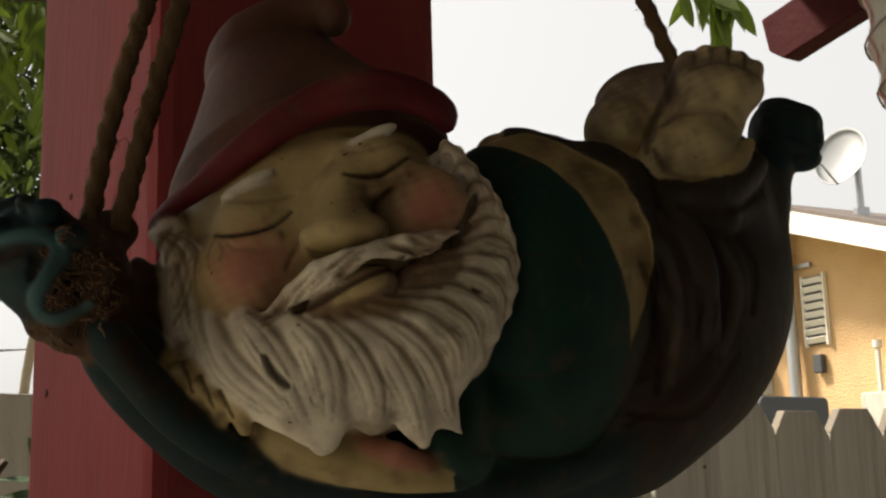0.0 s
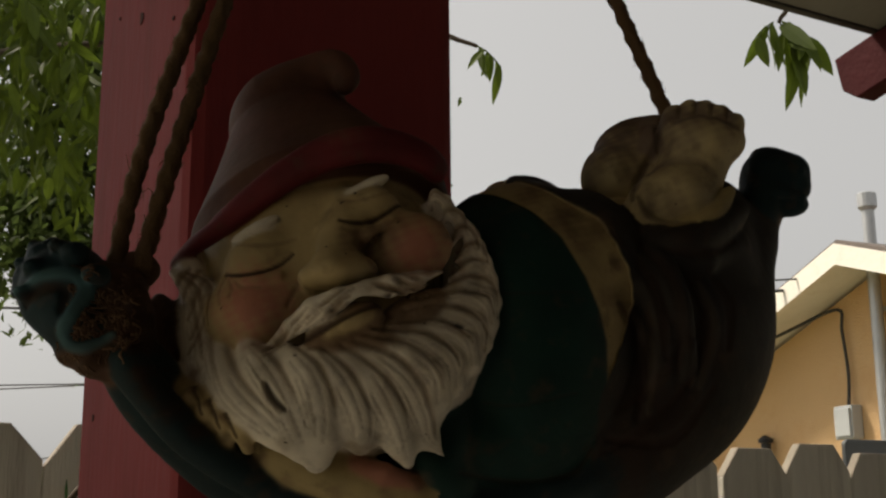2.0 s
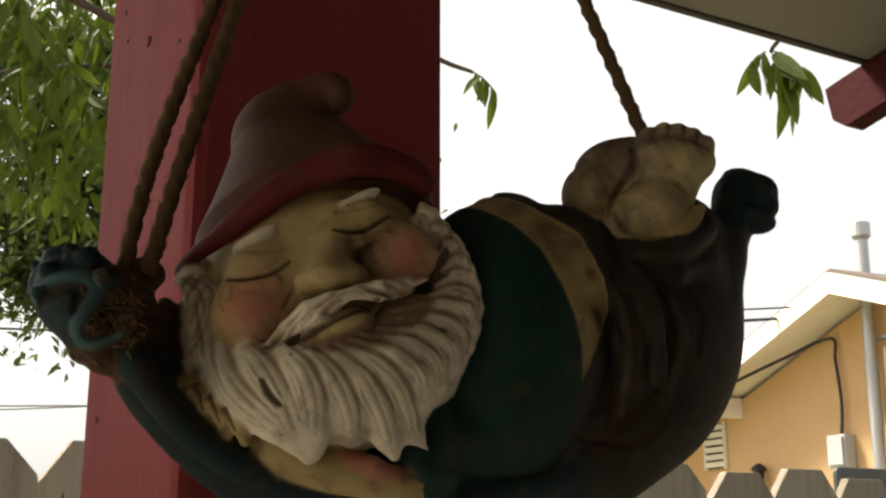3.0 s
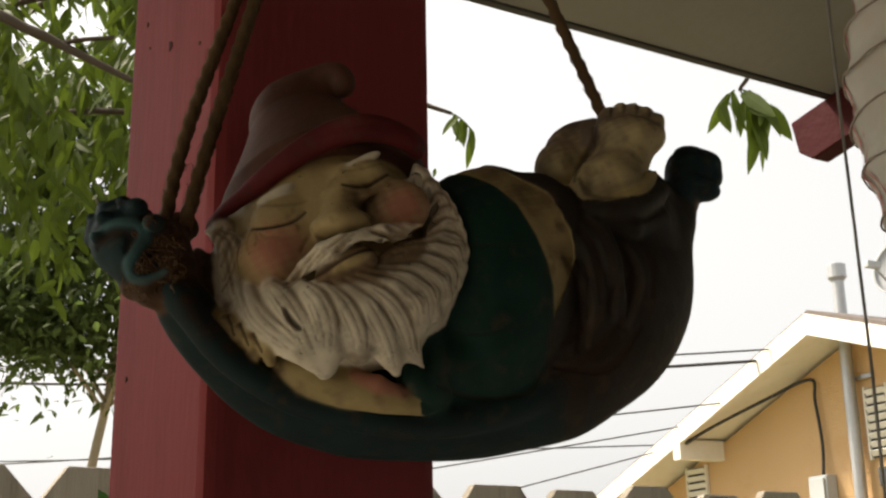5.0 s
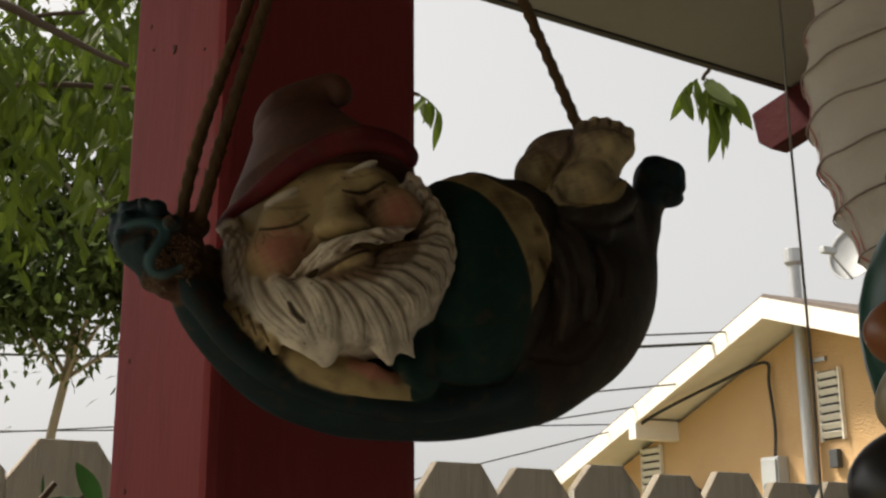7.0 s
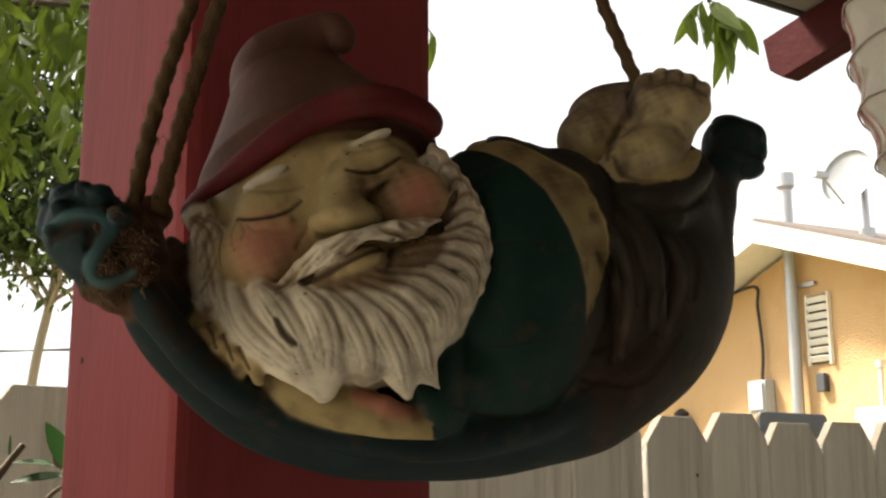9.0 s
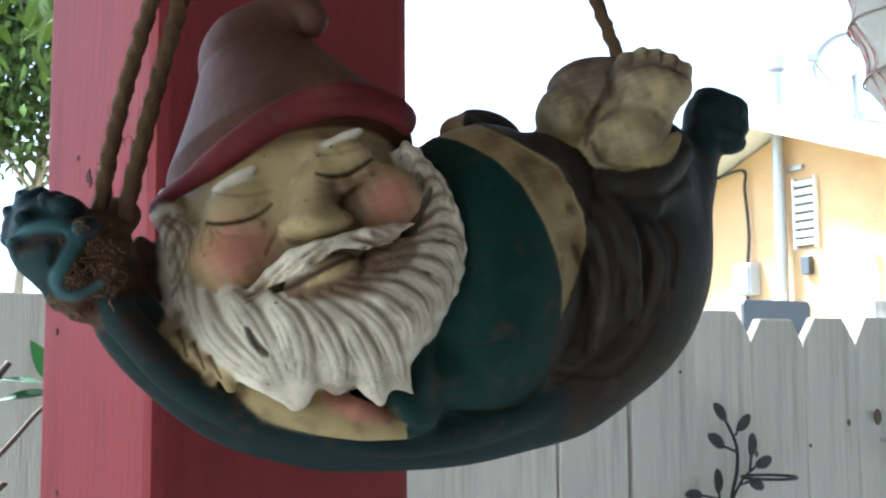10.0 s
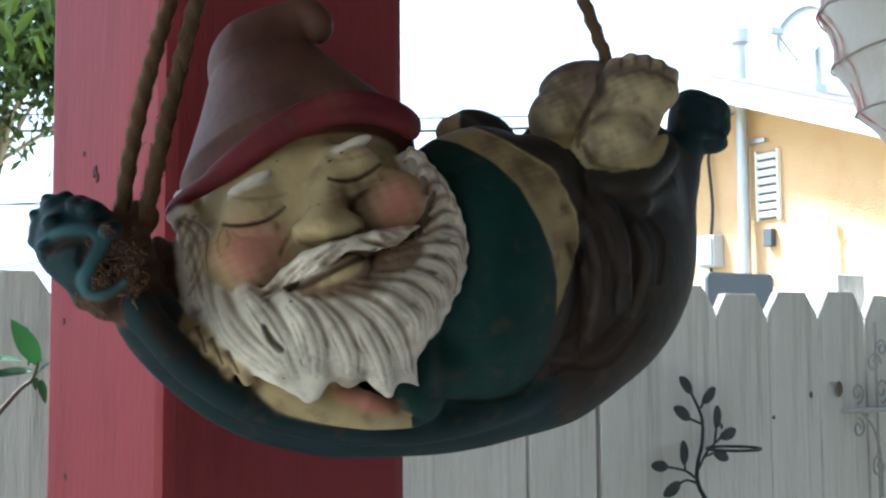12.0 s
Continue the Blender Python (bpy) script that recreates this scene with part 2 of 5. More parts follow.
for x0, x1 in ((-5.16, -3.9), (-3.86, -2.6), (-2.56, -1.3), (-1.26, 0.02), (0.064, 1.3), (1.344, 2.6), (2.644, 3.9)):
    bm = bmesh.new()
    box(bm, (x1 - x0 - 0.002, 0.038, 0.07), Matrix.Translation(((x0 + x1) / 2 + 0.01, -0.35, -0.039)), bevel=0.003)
    part("blocking", bm, RED_BEAM_SHADED, roof, "red painted blocking between rafters, darkened for shade")

# ---- header beam and post ----
POST = Vector((-0.0668, 0.4106, 0))
POST_TURN = Matrix.Rotation(radians(41.1), 4, "Z")
bm = bmesh.new()
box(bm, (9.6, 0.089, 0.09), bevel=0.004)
tagged(part("header_beam", bm, RED_BEAM_SHADED, at=Matrix.Translation(POST + Vector((0, 0, 0.782))) @ TURN), "red painted header beam under the patio rafters, darkened for shade", "beam", kind="structure")
bm = bmesh.new()
box(bm, (0.0885, 0.0885, 0.737 - GROUND - 0.09), bevel=0.0045)
post = tagged(part("patio_post", bm, RED, at=Matrix.Translation(POST + Vector((0, 0, (0.737 + GROUND + 0.09) / 2))) @ POST_TURN), "square wooden patio post in worn red paint with small chips", "post")

CHIPPED = material("bare_dark_chip", (0.06, 0.018, 0.016), 0.9, scale=200, spread=0.4)
rnd = random.Random(21)
POST_MID = (0.737 + GROUND + 0.09) / 2
for k in range(34):
    r = rnd.choice((0.0006, 0.0008, 0.0012, 0.002))
    bm = bmesh.new()
    ring = [(r * rnd.uniform(0.5, 1.2) * math.cos(t), 1.3 * r * rnd.uniform(0.5, 1.3) * math.sin(t)) for t in np.linspace(0, 2 * math.pi, 9)[:-1]]
    prism(bm, ring, 0.0006)
    across, up = rnd.uniform(-0.038, 0.038), rnd.uniform(-0.12, 0.30) - POST_MID
    face = Matrix.Rotation(radians(-90), 4, "Z") if k % 2 else Matrix.Identity(4)
    part("paint_chip", bm, CHIPPED, post, "small dark chip in the paint", at=face @ Matrix.Translation((across, -0.0443, up)))

# ---- neighbour's house ----
FOOT = GROUND - 0.14
HOUSE = Vector((2.57, 10.83, 0.12))
HB = radians(60)
HU = Vector((-math.cos(HB), math.sin(HB), 0))
HN = Vector((-math.sin(HB), -math.cos(HB), 0))
HM = Matrix.Translation(HOUSE) @ Matrix(((HU.x, HN.x, 0, 0), (HU.y, HN.y, 0, 0), (0, 0, 1, 0), (0, 0, 0, 1)))
house = thing("neighbour_house", HM, "single-storey orange stucco house with white gable trim", "house")
AX, AZ, RISE = 0.22, 2.10, 0.335
HALF = 5.2


def gable_z(u):
    return AZ - abs(u - AX) * RISE


bm = bmesh.new()
prism(bm, [(AX - HALF, FOOT), (AX + HALF, FOOT), (AX + HALF, gable_z(AX + HALF)), (AX, AZ), (AX - HALF, gable_z(AX - HALF))], 8.0, Matrix.Translation((0, -4.0, 0)))
part("wall", bm, STUCCO, house, "orange stucco gable wall")
for sgn in (-1, 1):
    for nm, mt, y0, y1, lift, thick in (("roof_slope", SHINGLE, 0.50, -8.6, 0.15, 0.055), ("soffit", WHITE, 0.48, -8.5, 0.05, 0.097)):
        bm = bmesh.new()
        e = HALF + 0.5
        prism(bm, [(0, lift), (0, lift + thick), (sgn * e, lift + thick - e * RISE), (sgn * e, lift - e * RISE)], y0 - y1, Matrix.Translation((AX, (y0 + y1) / 2, AZ)))
        part(nm, bm, mt, house, "grey-brown shingle roof slope" if mt == SHINGLE else "white painted soffit boards")
    bm = bmesh.new()
    prism(bm, [(0, -0.02), (0, 0.168), (sgn * e, 0.168 - e * RISE), (sgn * e, -0.02 - e * RISE)], 0.035, Matrix.Translation((AX, 0.518, AZ)))
    part("fascia", bm, WHITE, house, "white painted fascia board")
for u in (2.35,):
    bm = bmesh.new()
    box(bm, (0.13, 0.55, 0.20), Matrix.Translation((u, 0.26, gable_z(u) - 0.06)), bevel=0.01)
    part("outrigger", bm, WHITE, house, "white outrigger beam end")


def louvre_vent(u, z, w, h, n):
    v = part("vent", box(bmesh.new(), (w, 0.02, h)), DARK, house, "white louvred gable vent", at=Matrix.Translation((u, 0.012, z)))
    for i in range(n):
        bm = bmesh.new()
        box(bm, (w - 0.02, 0.012, h / n * 0.72), Matrix.Translation((0, 0.026, -h / 2 + h * (i + 0.5) / n)) @ Matrix.Rotation(radians(-32), 4, "X"))
        part("slat", bm, WHITE, v)
    for x in (-1, 1):
        bm = bmesh.new()
        box(bm, (0.022, 0.04, h + 0.03), Matrix.Translation((x * (w / 2 + 0.008), 0.012, 0)))
        part("vent_frame", bm, WHITE, v)


louvre_vent(0.01, 1.31, 0.25, 0.60, 8)
louvre_vent(2.76, 0.975, 0.33, 0.46, 6)

# mast and cap of the service conduit
bm = bmesh.new()
lathe(bm, [(0.055, FOOT), (0.055, 2.62), (0.06, 2.62), (0.06, 2.66), (0.055, 2.66)], 16, Matrix.Translation((0.245, 0.10, 0)))
mast = part("conduit_mast", bm, STEEL, house, "galvanised steel vent pipe", smooth=False)
bm = bmesh.new()
lathe(bm, [(0.05, 2.6), (0.085, 2.64), (0.085, 2.76), (0.07, 2.77)], 16, Matrix.Translation((0.245, 0.10, 0)))
part("pipe_cap", bm, STEEL, mast, "steel rain cap")
for z in (1.72, 0.50):
    bm = bmesh.new()
    box(bm, (0.28, 0.03, 0.035), Matrix.Translation((0.16, 0.03, z)))
    part("pipe_strap", bm, STEEL, mast)
bm = bmesh.new()
box(bm, (0.24, 0.12, 0.30), Matrix.Translation((0.76, 0.065, 0.77)), bevel=0.012)
meter = part("meter_box", bm, BOXGREY, house, "grey enamelled electrical box")
bm = bmesh.new()
box(bm, (0.20, 0.02, 0.25), Matrix.Translation((0.76, 0.135, 0.77)), bevel=0.008)
part("box_lid", bm, BOXGREY, meter)
bm = bmesh.new()
box(bm, (0.10, 0.06, 0.16), Matrix.Translation((0.0, 0.035, 0.84)), bevel=0.01)
part("wall_socket", bm, SLATE, house, "small dark outlet fitting")
bm = bmesh.new()
lathe(bm, [(0.045, 0), (0.05, 0.16), (0.075, 0.17), (0.075, 0.2), (0.02, 0.24)], 12, Matrix.Translation((1.95, 0.09, 0.50)))
part("porch_lamp", bm, BLACK, house, "small dark wall lamp")
cable = smooth_path([(2.45, 0.47, gable_z(2.45) - 0.02), (2.0, 0.40, gable_z(2.0) - 0.02), (1.3, 0.2, gable_z(1.3) - 0.05), (0.80, 0.06, gable_z(0.80) - 0.10), (0.77, 0.05, 1.6), (0.73, 0.05, 1.2), (0.76, 0.05, 0.92)], 6)
part("wall_cable", sweep(bmesh.new(), cable, 0.017, 6), CABLE, house, "black service cable stapled to the wall")
part("wall_cable", sweep(bmesh.new(), smooth_path([(0.79, 0.04, 0.64), (0.74, 0.04, 0.2), (0.77, 0.04, -0.6), (0.76, 0.04, FOOT)], 4), 0.014, 6), CABLE, house)
for x, z, r in ((-0.72, -0.3, 0.02),):
    part("standpipe", lathe(bmesh.new(), [(r, FOOT), (r, 0.95 + z * 0.2), (r * 1.9, 0.96 + z * 0.2), (r * 1.9, 1.02 + z * 0.2)], 10, Matrix.Translation((x, 0.08, 0))), WHITE, house, "thin pale wall pipe")

# satellite dish on the roof
dish = thing("satellite_dish", HM @ Matrix.Translation((-0.46, -0.15, gable_z(-0.46) + 0.2)), "grey satellite dish on a short roof mast", "dish")
bm = bmesh.new()
lathe(bm, [(0.03, -0.03), (0.03, 0.42)], 10)
part("dish_mast", bm, STEEL, dish)
bm = bmesh.new()
lathe(bm, [(0.07, -0.02), (0.07, 0.06)], 10)
part("foot", bm, STEEL, dish)
FACE = Matrix.Translation((0.06, 0.12, 0.52)) @ Matrix.Rotation(radians(22), 4, "Z") @ Matrix.Rotation(radians(-66), 4, "X") @ Matrix.Diagonal((1, 1.25, 1, 1))
bm = bmesh.new()
lathe(bm, [(0.001, -0.06), (0.1, -0.047), (0.18, -0.016), (0.235, 0.025), (0.24, 0.025), (0.18, -0.006), (0.1, -0.038), (0.001, -0.05)], 28, FACE)
part("reflector", bm, DISHGREY, dish, smooth=True)
tip = FACE @ Vector((0, 0.24, 0.46))
part("feed_arm", sweep(bmesh.new(), [FACE @ Vector((0, 0.225, 0.0)), tip], 0.011, 6), BOXGREY, dish)
part("feed_horn", box(bmesh.new(), (0.06, 0.14, 0.06), Matrix.Translation(tip), bevel=0.012), BOXGREY, dish)

# ---- fence ----
FENCE_AT = Vector((0.508, 2.158, 0))
fence = thing("picket_fence", Matrix.Translation(FENCE_AT) @ TURN, "tall weathered white dog-ear picket fence", "fence", kind="structure")
rnd = random.Random(11)
PITCH = 0.1385
FENCE_TOP = 0.124
FIRST = 0.009
ON_FENCE = Matrix.Translation(FENCE_AT) @ TURN
gaps = {k: rnd.choice((0.0015, 0.002, 0.003, 0.004)) for k in range(-20, 17)}
gaps.update({-3: 0.0095, -9: 0.008, -4: 0.0045, 2: 0.0055})
# added strips, unseen as such, that keep the wider gaps dark
for k in (-9, -4, -3, 2):
    part("gap_backing", box(bmesh.new(), (0.05, 0.012, 1.7), Matrix.Translation((FIRST + PITCH * k, 0.0195, GROUND + 0.92)), bevel=0.001), BARE, fence, "dark strip added behind a gap to keep it dark")
for i in range(-20, 16):
    s = FIRST + PITCH * (i + 0.5) + (gaps[i] - gaps[i + 1]) / 4
    w = PITCH / 2 - (gaps[i] + gaps[i + 1]) / 4
    top = FENCE_TOP + rnd.uniform(-0.006, 0.006)
    ear, dip = w * 0.52 + rnd.uniform(-0.004, 0.004), 0.042 + rnd.uniform(-0.004, 0.004)
    bm = bmesh.new()
    prism(bm, [(-w, GROUND + 0.04), (w, GROUND + 0.04), (w, top - dip), (ear, top), (-ear, top), (-w, top - dip)], 0.017, bevel=0.0012)
    bm.normal_update()
    for f in bm.faces:
        f.material_index = int(f.normal.z > 0.2)
    picket = part("picket", bm, FENCE, fence, at=Matrix.Translation((s, rnd.uniform(-0.004, 0.004), 0)) @ Matrix.Rotation(rnd.uniform(-0.004, 0.004), 4, "Y") @ Matrix.Rotation(rnd.uniform(-0.012, 0.012), 4, "Z"))
    picket.data.materials.append(GRAIN)
for z in (-0.22, -0.9, -1.5):
    bm = bmesh.new()
    box(bm, (36 * PITCH, 0.038, 0.088), Matrix.Translation((-0.27, 0.032, z)), bevel=0.003)
    part("rail", bm, BARE, fence, "bare grey wooden rail")
for u in (-2.1, 0.335):
    part("fence_post", box(bmesh.new(), (0.088, 0.088, 1.86), Matrix.Translation((u, 0.098, GROUND + 0.985)), bevel=0.004), FENCE, fence, "square white painted fence post")

# ---- sleeping garden ornament, one sculpted mesh ----
PAINT = {
    "cloth": (0.009, 0.023, 0.026), "pants": (0.025, 0.021, 0.017), "shirt": (0.38, 0.29, 0.14), "vest": (0.005, 0.030, 0.024),
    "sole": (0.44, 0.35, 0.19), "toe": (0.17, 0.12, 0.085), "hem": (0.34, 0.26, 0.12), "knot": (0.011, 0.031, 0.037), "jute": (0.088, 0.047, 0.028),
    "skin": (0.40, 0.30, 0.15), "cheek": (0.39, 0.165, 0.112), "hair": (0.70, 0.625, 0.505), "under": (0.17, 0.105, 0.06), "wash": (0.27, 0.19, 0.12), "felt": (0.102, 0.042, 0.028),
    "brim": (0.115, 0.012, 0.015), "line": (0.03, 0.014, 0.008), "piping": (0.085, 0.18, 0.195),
}
solids, wires, smudges, grooves = [], [], [], []


def egg(paint, x, y, z, rx, ry, rz, tilt=0, blend=1.5):
    """A rounded lump; sizes in millimetres, tilt in degrees about the depth axis."""
    solids.append(("egg", paint, blend, np.array((x, y, z)), np.array((rx, ry, rz)), radians(tilt)))


def tube(paint, blend, *pts):
    if len(pts) > 3 and paint != "hair":
        soft = smooth_path([p[:3] for p in pts], 4)
        at = np.linspace(0, len(pts) - 1, len(soft))
        pts = [(*p, float(np.interp(k, range(len(pts)), [q[3] for q in pts]))) for p, k in zip(soft, at)]
    for a, b in zip(pts, pts[1:]):
        solids.append(("rod", paint, blend, np.array(a[:3]), np.array(b[:3]), (a[3], b[3])))


def drawn(paint, blend, *pts):
    """A fine raised line that follows the surface."""
    wires.append((paint, pts))


def smudge(paint, x, y, z, r, amount):
    """Airbrushed paint, dirt or painted-in shade round a point."""
    smudges.append((paint, np.array((x, y, z)), r, amount))


def groove(paint, amount, depth, *pts):
    """A soft brushed line of paint, pressed a little into the surface: points are x, z and half width."""
    grooves.append((paint, amount, depth, pts))


def hat_shell(base, top, brim):
    """The cone of the hat, cut off along the brim."""
    solids.append(("hat", "felt", 1.5, np.array(base), np.array(top), np.array(brim)))


def reach(s):
    kind, _, k, a, b, c = s
    if kind == "egg":
        r = np.full(3, max(b[0], b[2]))
        r[1] = b[1]
        lo, hi = a - r, a + r
    elif kind == "rod":
        lo, hi = np.minimum(a - c[0], b - c[1]), np.maximum(a + c[0], b + c[1])
    else:
        lo, hi = np.minimum(a[:3] - a[3], b[:3] - b[3]), np.maximum(a[:3] + a[3], b[:3] + b[3])
    return lo - 2 - 1.5 * k, hi + 2 + 1.5 * k


def gap_to(s, p):
    """Signed distance, in millimetres, from points p to one solid."""
    kind, _, k, a, b, c = s
    if kind == "egg":
        q = p - a
        ct, st = math.cos(c), math.sin(c)
        q = np.stack((q[..., 0] * ct + q[..., 2] * st, q[..., 1], -q[..., 0] * st + q[..., 2] * ct), -1)
        k0 = np.sqrt(((q / b) ** 2).sum(-1))
        k1 = np.sqrt(((q / (b * b)) ** 2).sum(-1))
        return k0 * (k0 - 1) / np.maximum(k1, 1e-6)
    if kind == "rod":
        ab = b - a
        h = np.clip(((p - a) @ ab) / max(ab @ ab, 1e-9), 0, 1)
        return np.sqrt(((p - a - h[..., None] * ab) ** 2).sum(-1)) - (c[0] + (c[1] - c[0]) * h)
    ab = b[:3] - a[:3]
    h = np.clip(((p - a[:3]) @ ab) / (ab @ ab), 0, 1)
    h = h + 0.03 * np.sin(math.pi * h)
    cone = np.sqrt(((p - a[:3] - h[..., None] * ab) ** 2).sum(-1)) - (a[3] + (b[3] - a[3]) * h)
    up = np.array((-0.335, 0.26, 0.90))
    return np.maximum(cone, -((p - c) @ (up / np.linalg.norm(up))))


# hammock cloth, from the left knot to the right one
tube("cloth", 6, (-63.0, -38.0, -14.3, 4.7), (-57.3, -28.0, -24.5, 6.2), (-46.3, -13.0, -34.2, 9.0), (-34.0, -2.0, -38.6, 11.8), (-20.0, 6.0, -40.2, 13.8))
tube("cloth", 6, (-20.0, 6.0, -40.2, 13.8), (-1.9, 14.0, -39.9, 14.9), (17.1, 22.0, -35.2, 18.3), (37.2, 30.0, -26.9, 21.9))
tube("pants", 6, (37.2, 30.0, -26.9, 21.9), (53.4, 37.0, -14.3, 22.1), (64.6, 43.0, 0.9, 19.4), (73.4, 49.0, 18.6, 11.7), (82.0, 54.0, 31.2, 6.3))
# rolled rim in front of the arm
tube("cloth", 3, (-61.3, -44.0, -16.2, 2.8), (-55.8, -42.0, -23.1, 3.1), (-49.0, -35.0, -32.2, 3.4), (-37.9, -26.0, -40.2, 3.8), (-24.4, -17.0, -45.0, 4.3), (-8.4, -8.0, -47.7, 4.4), (8.7, 1.0, -47.3, 4.3), (27.0, 8.0, -42.5, 4.1), (43.0, 15.0, -34.2, 3.9), (57.6, 23.0, -22.9, 3.7), (69.2, 32.0, -8.9, 3.5), (77.5, 42.0, 9.0, 3.2), (82.4, 51.0, 26.1, 2.9))
# torso: vest, shirt and trousers
egg("pants", 51.0, 42.0, -3.4, 31.8, 33.0, 35.7, -10, 5)
egg("shirt", 31.2, 22.0, 6.7, 21.3, 28.5, 28.0, -14, 2)
egg("vest", 18.0, 20.0, -5.8, 31.7, 37.5, 42.3, -8, 1.2)
egg("vest", 11.3, 8.0, -31.4, 9.5, 22.0, 11.1, 0, 4)
egg("vest", 5.5, -11.5, -31.5, 4.4, 7.0, 12.3, -8, 3)
egg("vest", 3.7, -14.0, -39.3, 3.2, 5.0, 4.3, 20, 2)
egg("vest", 5.3, -9.0, -41.7, 5.0, 7.0, 4.4, 0, 4)
egg("vest", 1.2, -12.0, -37.3, 5.8, 9.0, 6.4, 0, 4)
egg("pants", 21.1, 55.0, 40.3, 11.9, 14.0, 7.5, -20, 3)
egg("shirt", 15.7, 49.0, 38.9, 9.1, 14.0, 6.2, -20, 2)
tube("pants", 5, (51.9, 32.0, 4.8, 19.3), (63.5, 36.0, 18.1, 16.1), (69.6, 42.0, 30.4, 11.8))
tube("pants", 4, (39.2, 55.0, 25.1, 10.5), (42.9, 54.0, 35.8, 9.3))
# folds of the trousers
tube("pants", 2.5, (41.5, 27.0, 26.6, 2.7), (48.0, 15.0, 15.9, 2.9), (52.3, 7.0, 4.7, 2.8), (54.8, 8.0, -9.3, 2.5), (52.4, 13.0, -21.9, 1.9))
tube("pants", 2.5, (49.4, 22.0, 22.5, 2.3), (56.1, 9.0, 10.4, 2.4), (59.6, 7.0, -1.5, 2.2), (60.5, 12.0, -15.5, 1.6))
tube("pants", 2.5, (51.7, 20.0, 20.9, 3.0), (59.0, 13.0, 17.2, 3.2), (67.8, 17.0, 20.4, 3.3), (76.4, 27.0, 28.9, 3.1))
tube("pants", 2.5, (57.4, 13.0, 13.2, 2.3), (66.5, 15.0, 13.0, 2.4), (76.2, 28.0, 19.7, 2.4))
tube("pants", 2.5, (60.4, 13.0, 3.6, 1.9), (68.8, 20.0, 4.8, 2.1), (77.1, 32.0, 9.1, 1.9))
tube("pants", 2.5, (64.4, 20.0, -14.0, 1.7), (69.7, 22.0, -4.1, 2.2), (74.8, 28.0, 4.5, 1.7))
# feet
egg("sole", 56.6, 22.0, 30.1, 9.2, 11.0, 8.3, 15, 4)
egg("sole", 62.1, 22.0, 31.1, 8.7, 10.5, 7.0, 0, 4)
egg("sole", 65.1, 24.0, 39.8, 9.1, 10.0, 10.7, -30, 4)
egg("sole", 68.6, 25.0, 48.1, 11.1, 10.0, 7.1, -10, 4)
egg("sole", 58.4, 15.5, 31.2, 6.6, 5.5, 6.0, 15, 3)
egg("sole", 66.0, 17.6, 46.6, 8.0, 4.0, 4.2, -14, 3)
egg("toe", 59.1, 24.0, 50.3, 2.7, 7.0, 4.7, -20, 2)
egg("sole", 61.1, 22.8, 54.1, 2.8, 4.8, 3.0, 0, 2.2)
egg("sole", 65.4, 22.8, 55.6, 2.7, 4.8, 2.8, 0, 2.2)
egg("sole", 69.6, 22.8, 55.3, 2.5, 4.8, 2.6, 0, 2.2)
egg("sole", 73.6, 22.8, 53.9, 2.3, 4.8, 2.4, 0, 2.2)
egg("sole", 77.2, 22.8, 51.5, 2.2, 4.8, 2.2, 0, 2.2)
egg("sole", 52.4, 34.0, 39.4, 4.5, 9.0, 7.6, 0, 3)
egg("sole", 44.6, 28.0, 40.6, 6.2, 5.5, 6.2, 0, 3)
egg("toe", 55.8, 36.0, 48.6, 4.6, 9.0, 7.4, 0, 3)
egg("sole", 44.4, 38.0, 42.1, 8.8, 13.0, 9.2, 0, 3)
egg("sole", 48.6, 42.0, 48.6, 8.9, 12.0, 8.2, 30, 3)
egg("toe", 49.3, 46.0, 54.6, 10.5, 11.0, 6.2, 22, 2)
egg("toe", 55.7, 42.0, 56.6, 6.1, 9.0, 3.9, 10, 2)
egg("hem", 46.4, 32.0, 30.8, 5.9, 7.0, 2.8, -10, 2)
tube("hem", 1.5, (53.1, 20.0, 26.8, 1.3), (57.1, 17.0, 23.4, 1.6), (63.3, 15.5, 22.5, 1.8), (69.2, 17.0, 25.6, 1.6), (74.6, 22.0, 32.9, 1.3))
groove("toe", 0.45, 0.6, (53.6, 38.5, 0.9), (60.0, 39.8, 1.6), (66.5, 39.0, 1.2), (70.5, 36.0, 0.8))
smudge("toe", 62.5, 18.0, 54.0, 3.0, 0.75)
smudge("toe", 68.5, 18.0, 55.0, 3.0, 0.7)
smudge("toe", 74.5, 18.0, 53.0, 3.0, 0.7)
smudge("toe", 58.0, 18.0, 46.0, 4.0, 0.6)
# shadow over the top of the left foot, put into its paint
smudge("line", 49.0, 32.0, 56.0, 5.0, 0.5)
# tied ends of the cloth
egg("knot", 89.4, 54.0, 44.1, 8.9, 9.0, 9.3, 0, 3)
egg("knot", 85.5, 53.0, 36.6, 5.6, 8.0, 6.7, 0, 4)
egg("knot", 94.8, 54.0, 45.9, 5.6, 6.0, 5.6, -25, 1.5)
egg("knot", 97.3, 54.0, 41.6, 3.0, 5.0, 3.7, 0, 1.5)
egg("knot", 93.9, 53.0, 36.3, 5.2, 5.0, 3.3, 0, 1.5)
egg("knot", 89.3, 56.0, 51.1, 5.2, 5.0, 3.0, -15, 1.5)
tube("knot", 1, (84.1, 48.0, 45.8, 1.5), (90.0, 46.5, 47.2, 1.6), (96.7, 49.0, 44.9, 1.3))
tube("knot", 1, (83.5, 48.0, 39.4, 1.5), (89.8, 46.0, 39.0, 1.6), (96.6, 49.0, 37.6, 1.3))
egg("jute", 87.6, 55.0, 33.0, 3.7, 6.0, 3.7, 0, 1.5)
egg("knot", -74.7, -45.0, -1.3, 9.8, 10.0, 10.5, 0, 3)
egg("knot", -71.2, -44.0, -8.8, 6.8, 10.0, 6.6, 0, 3)
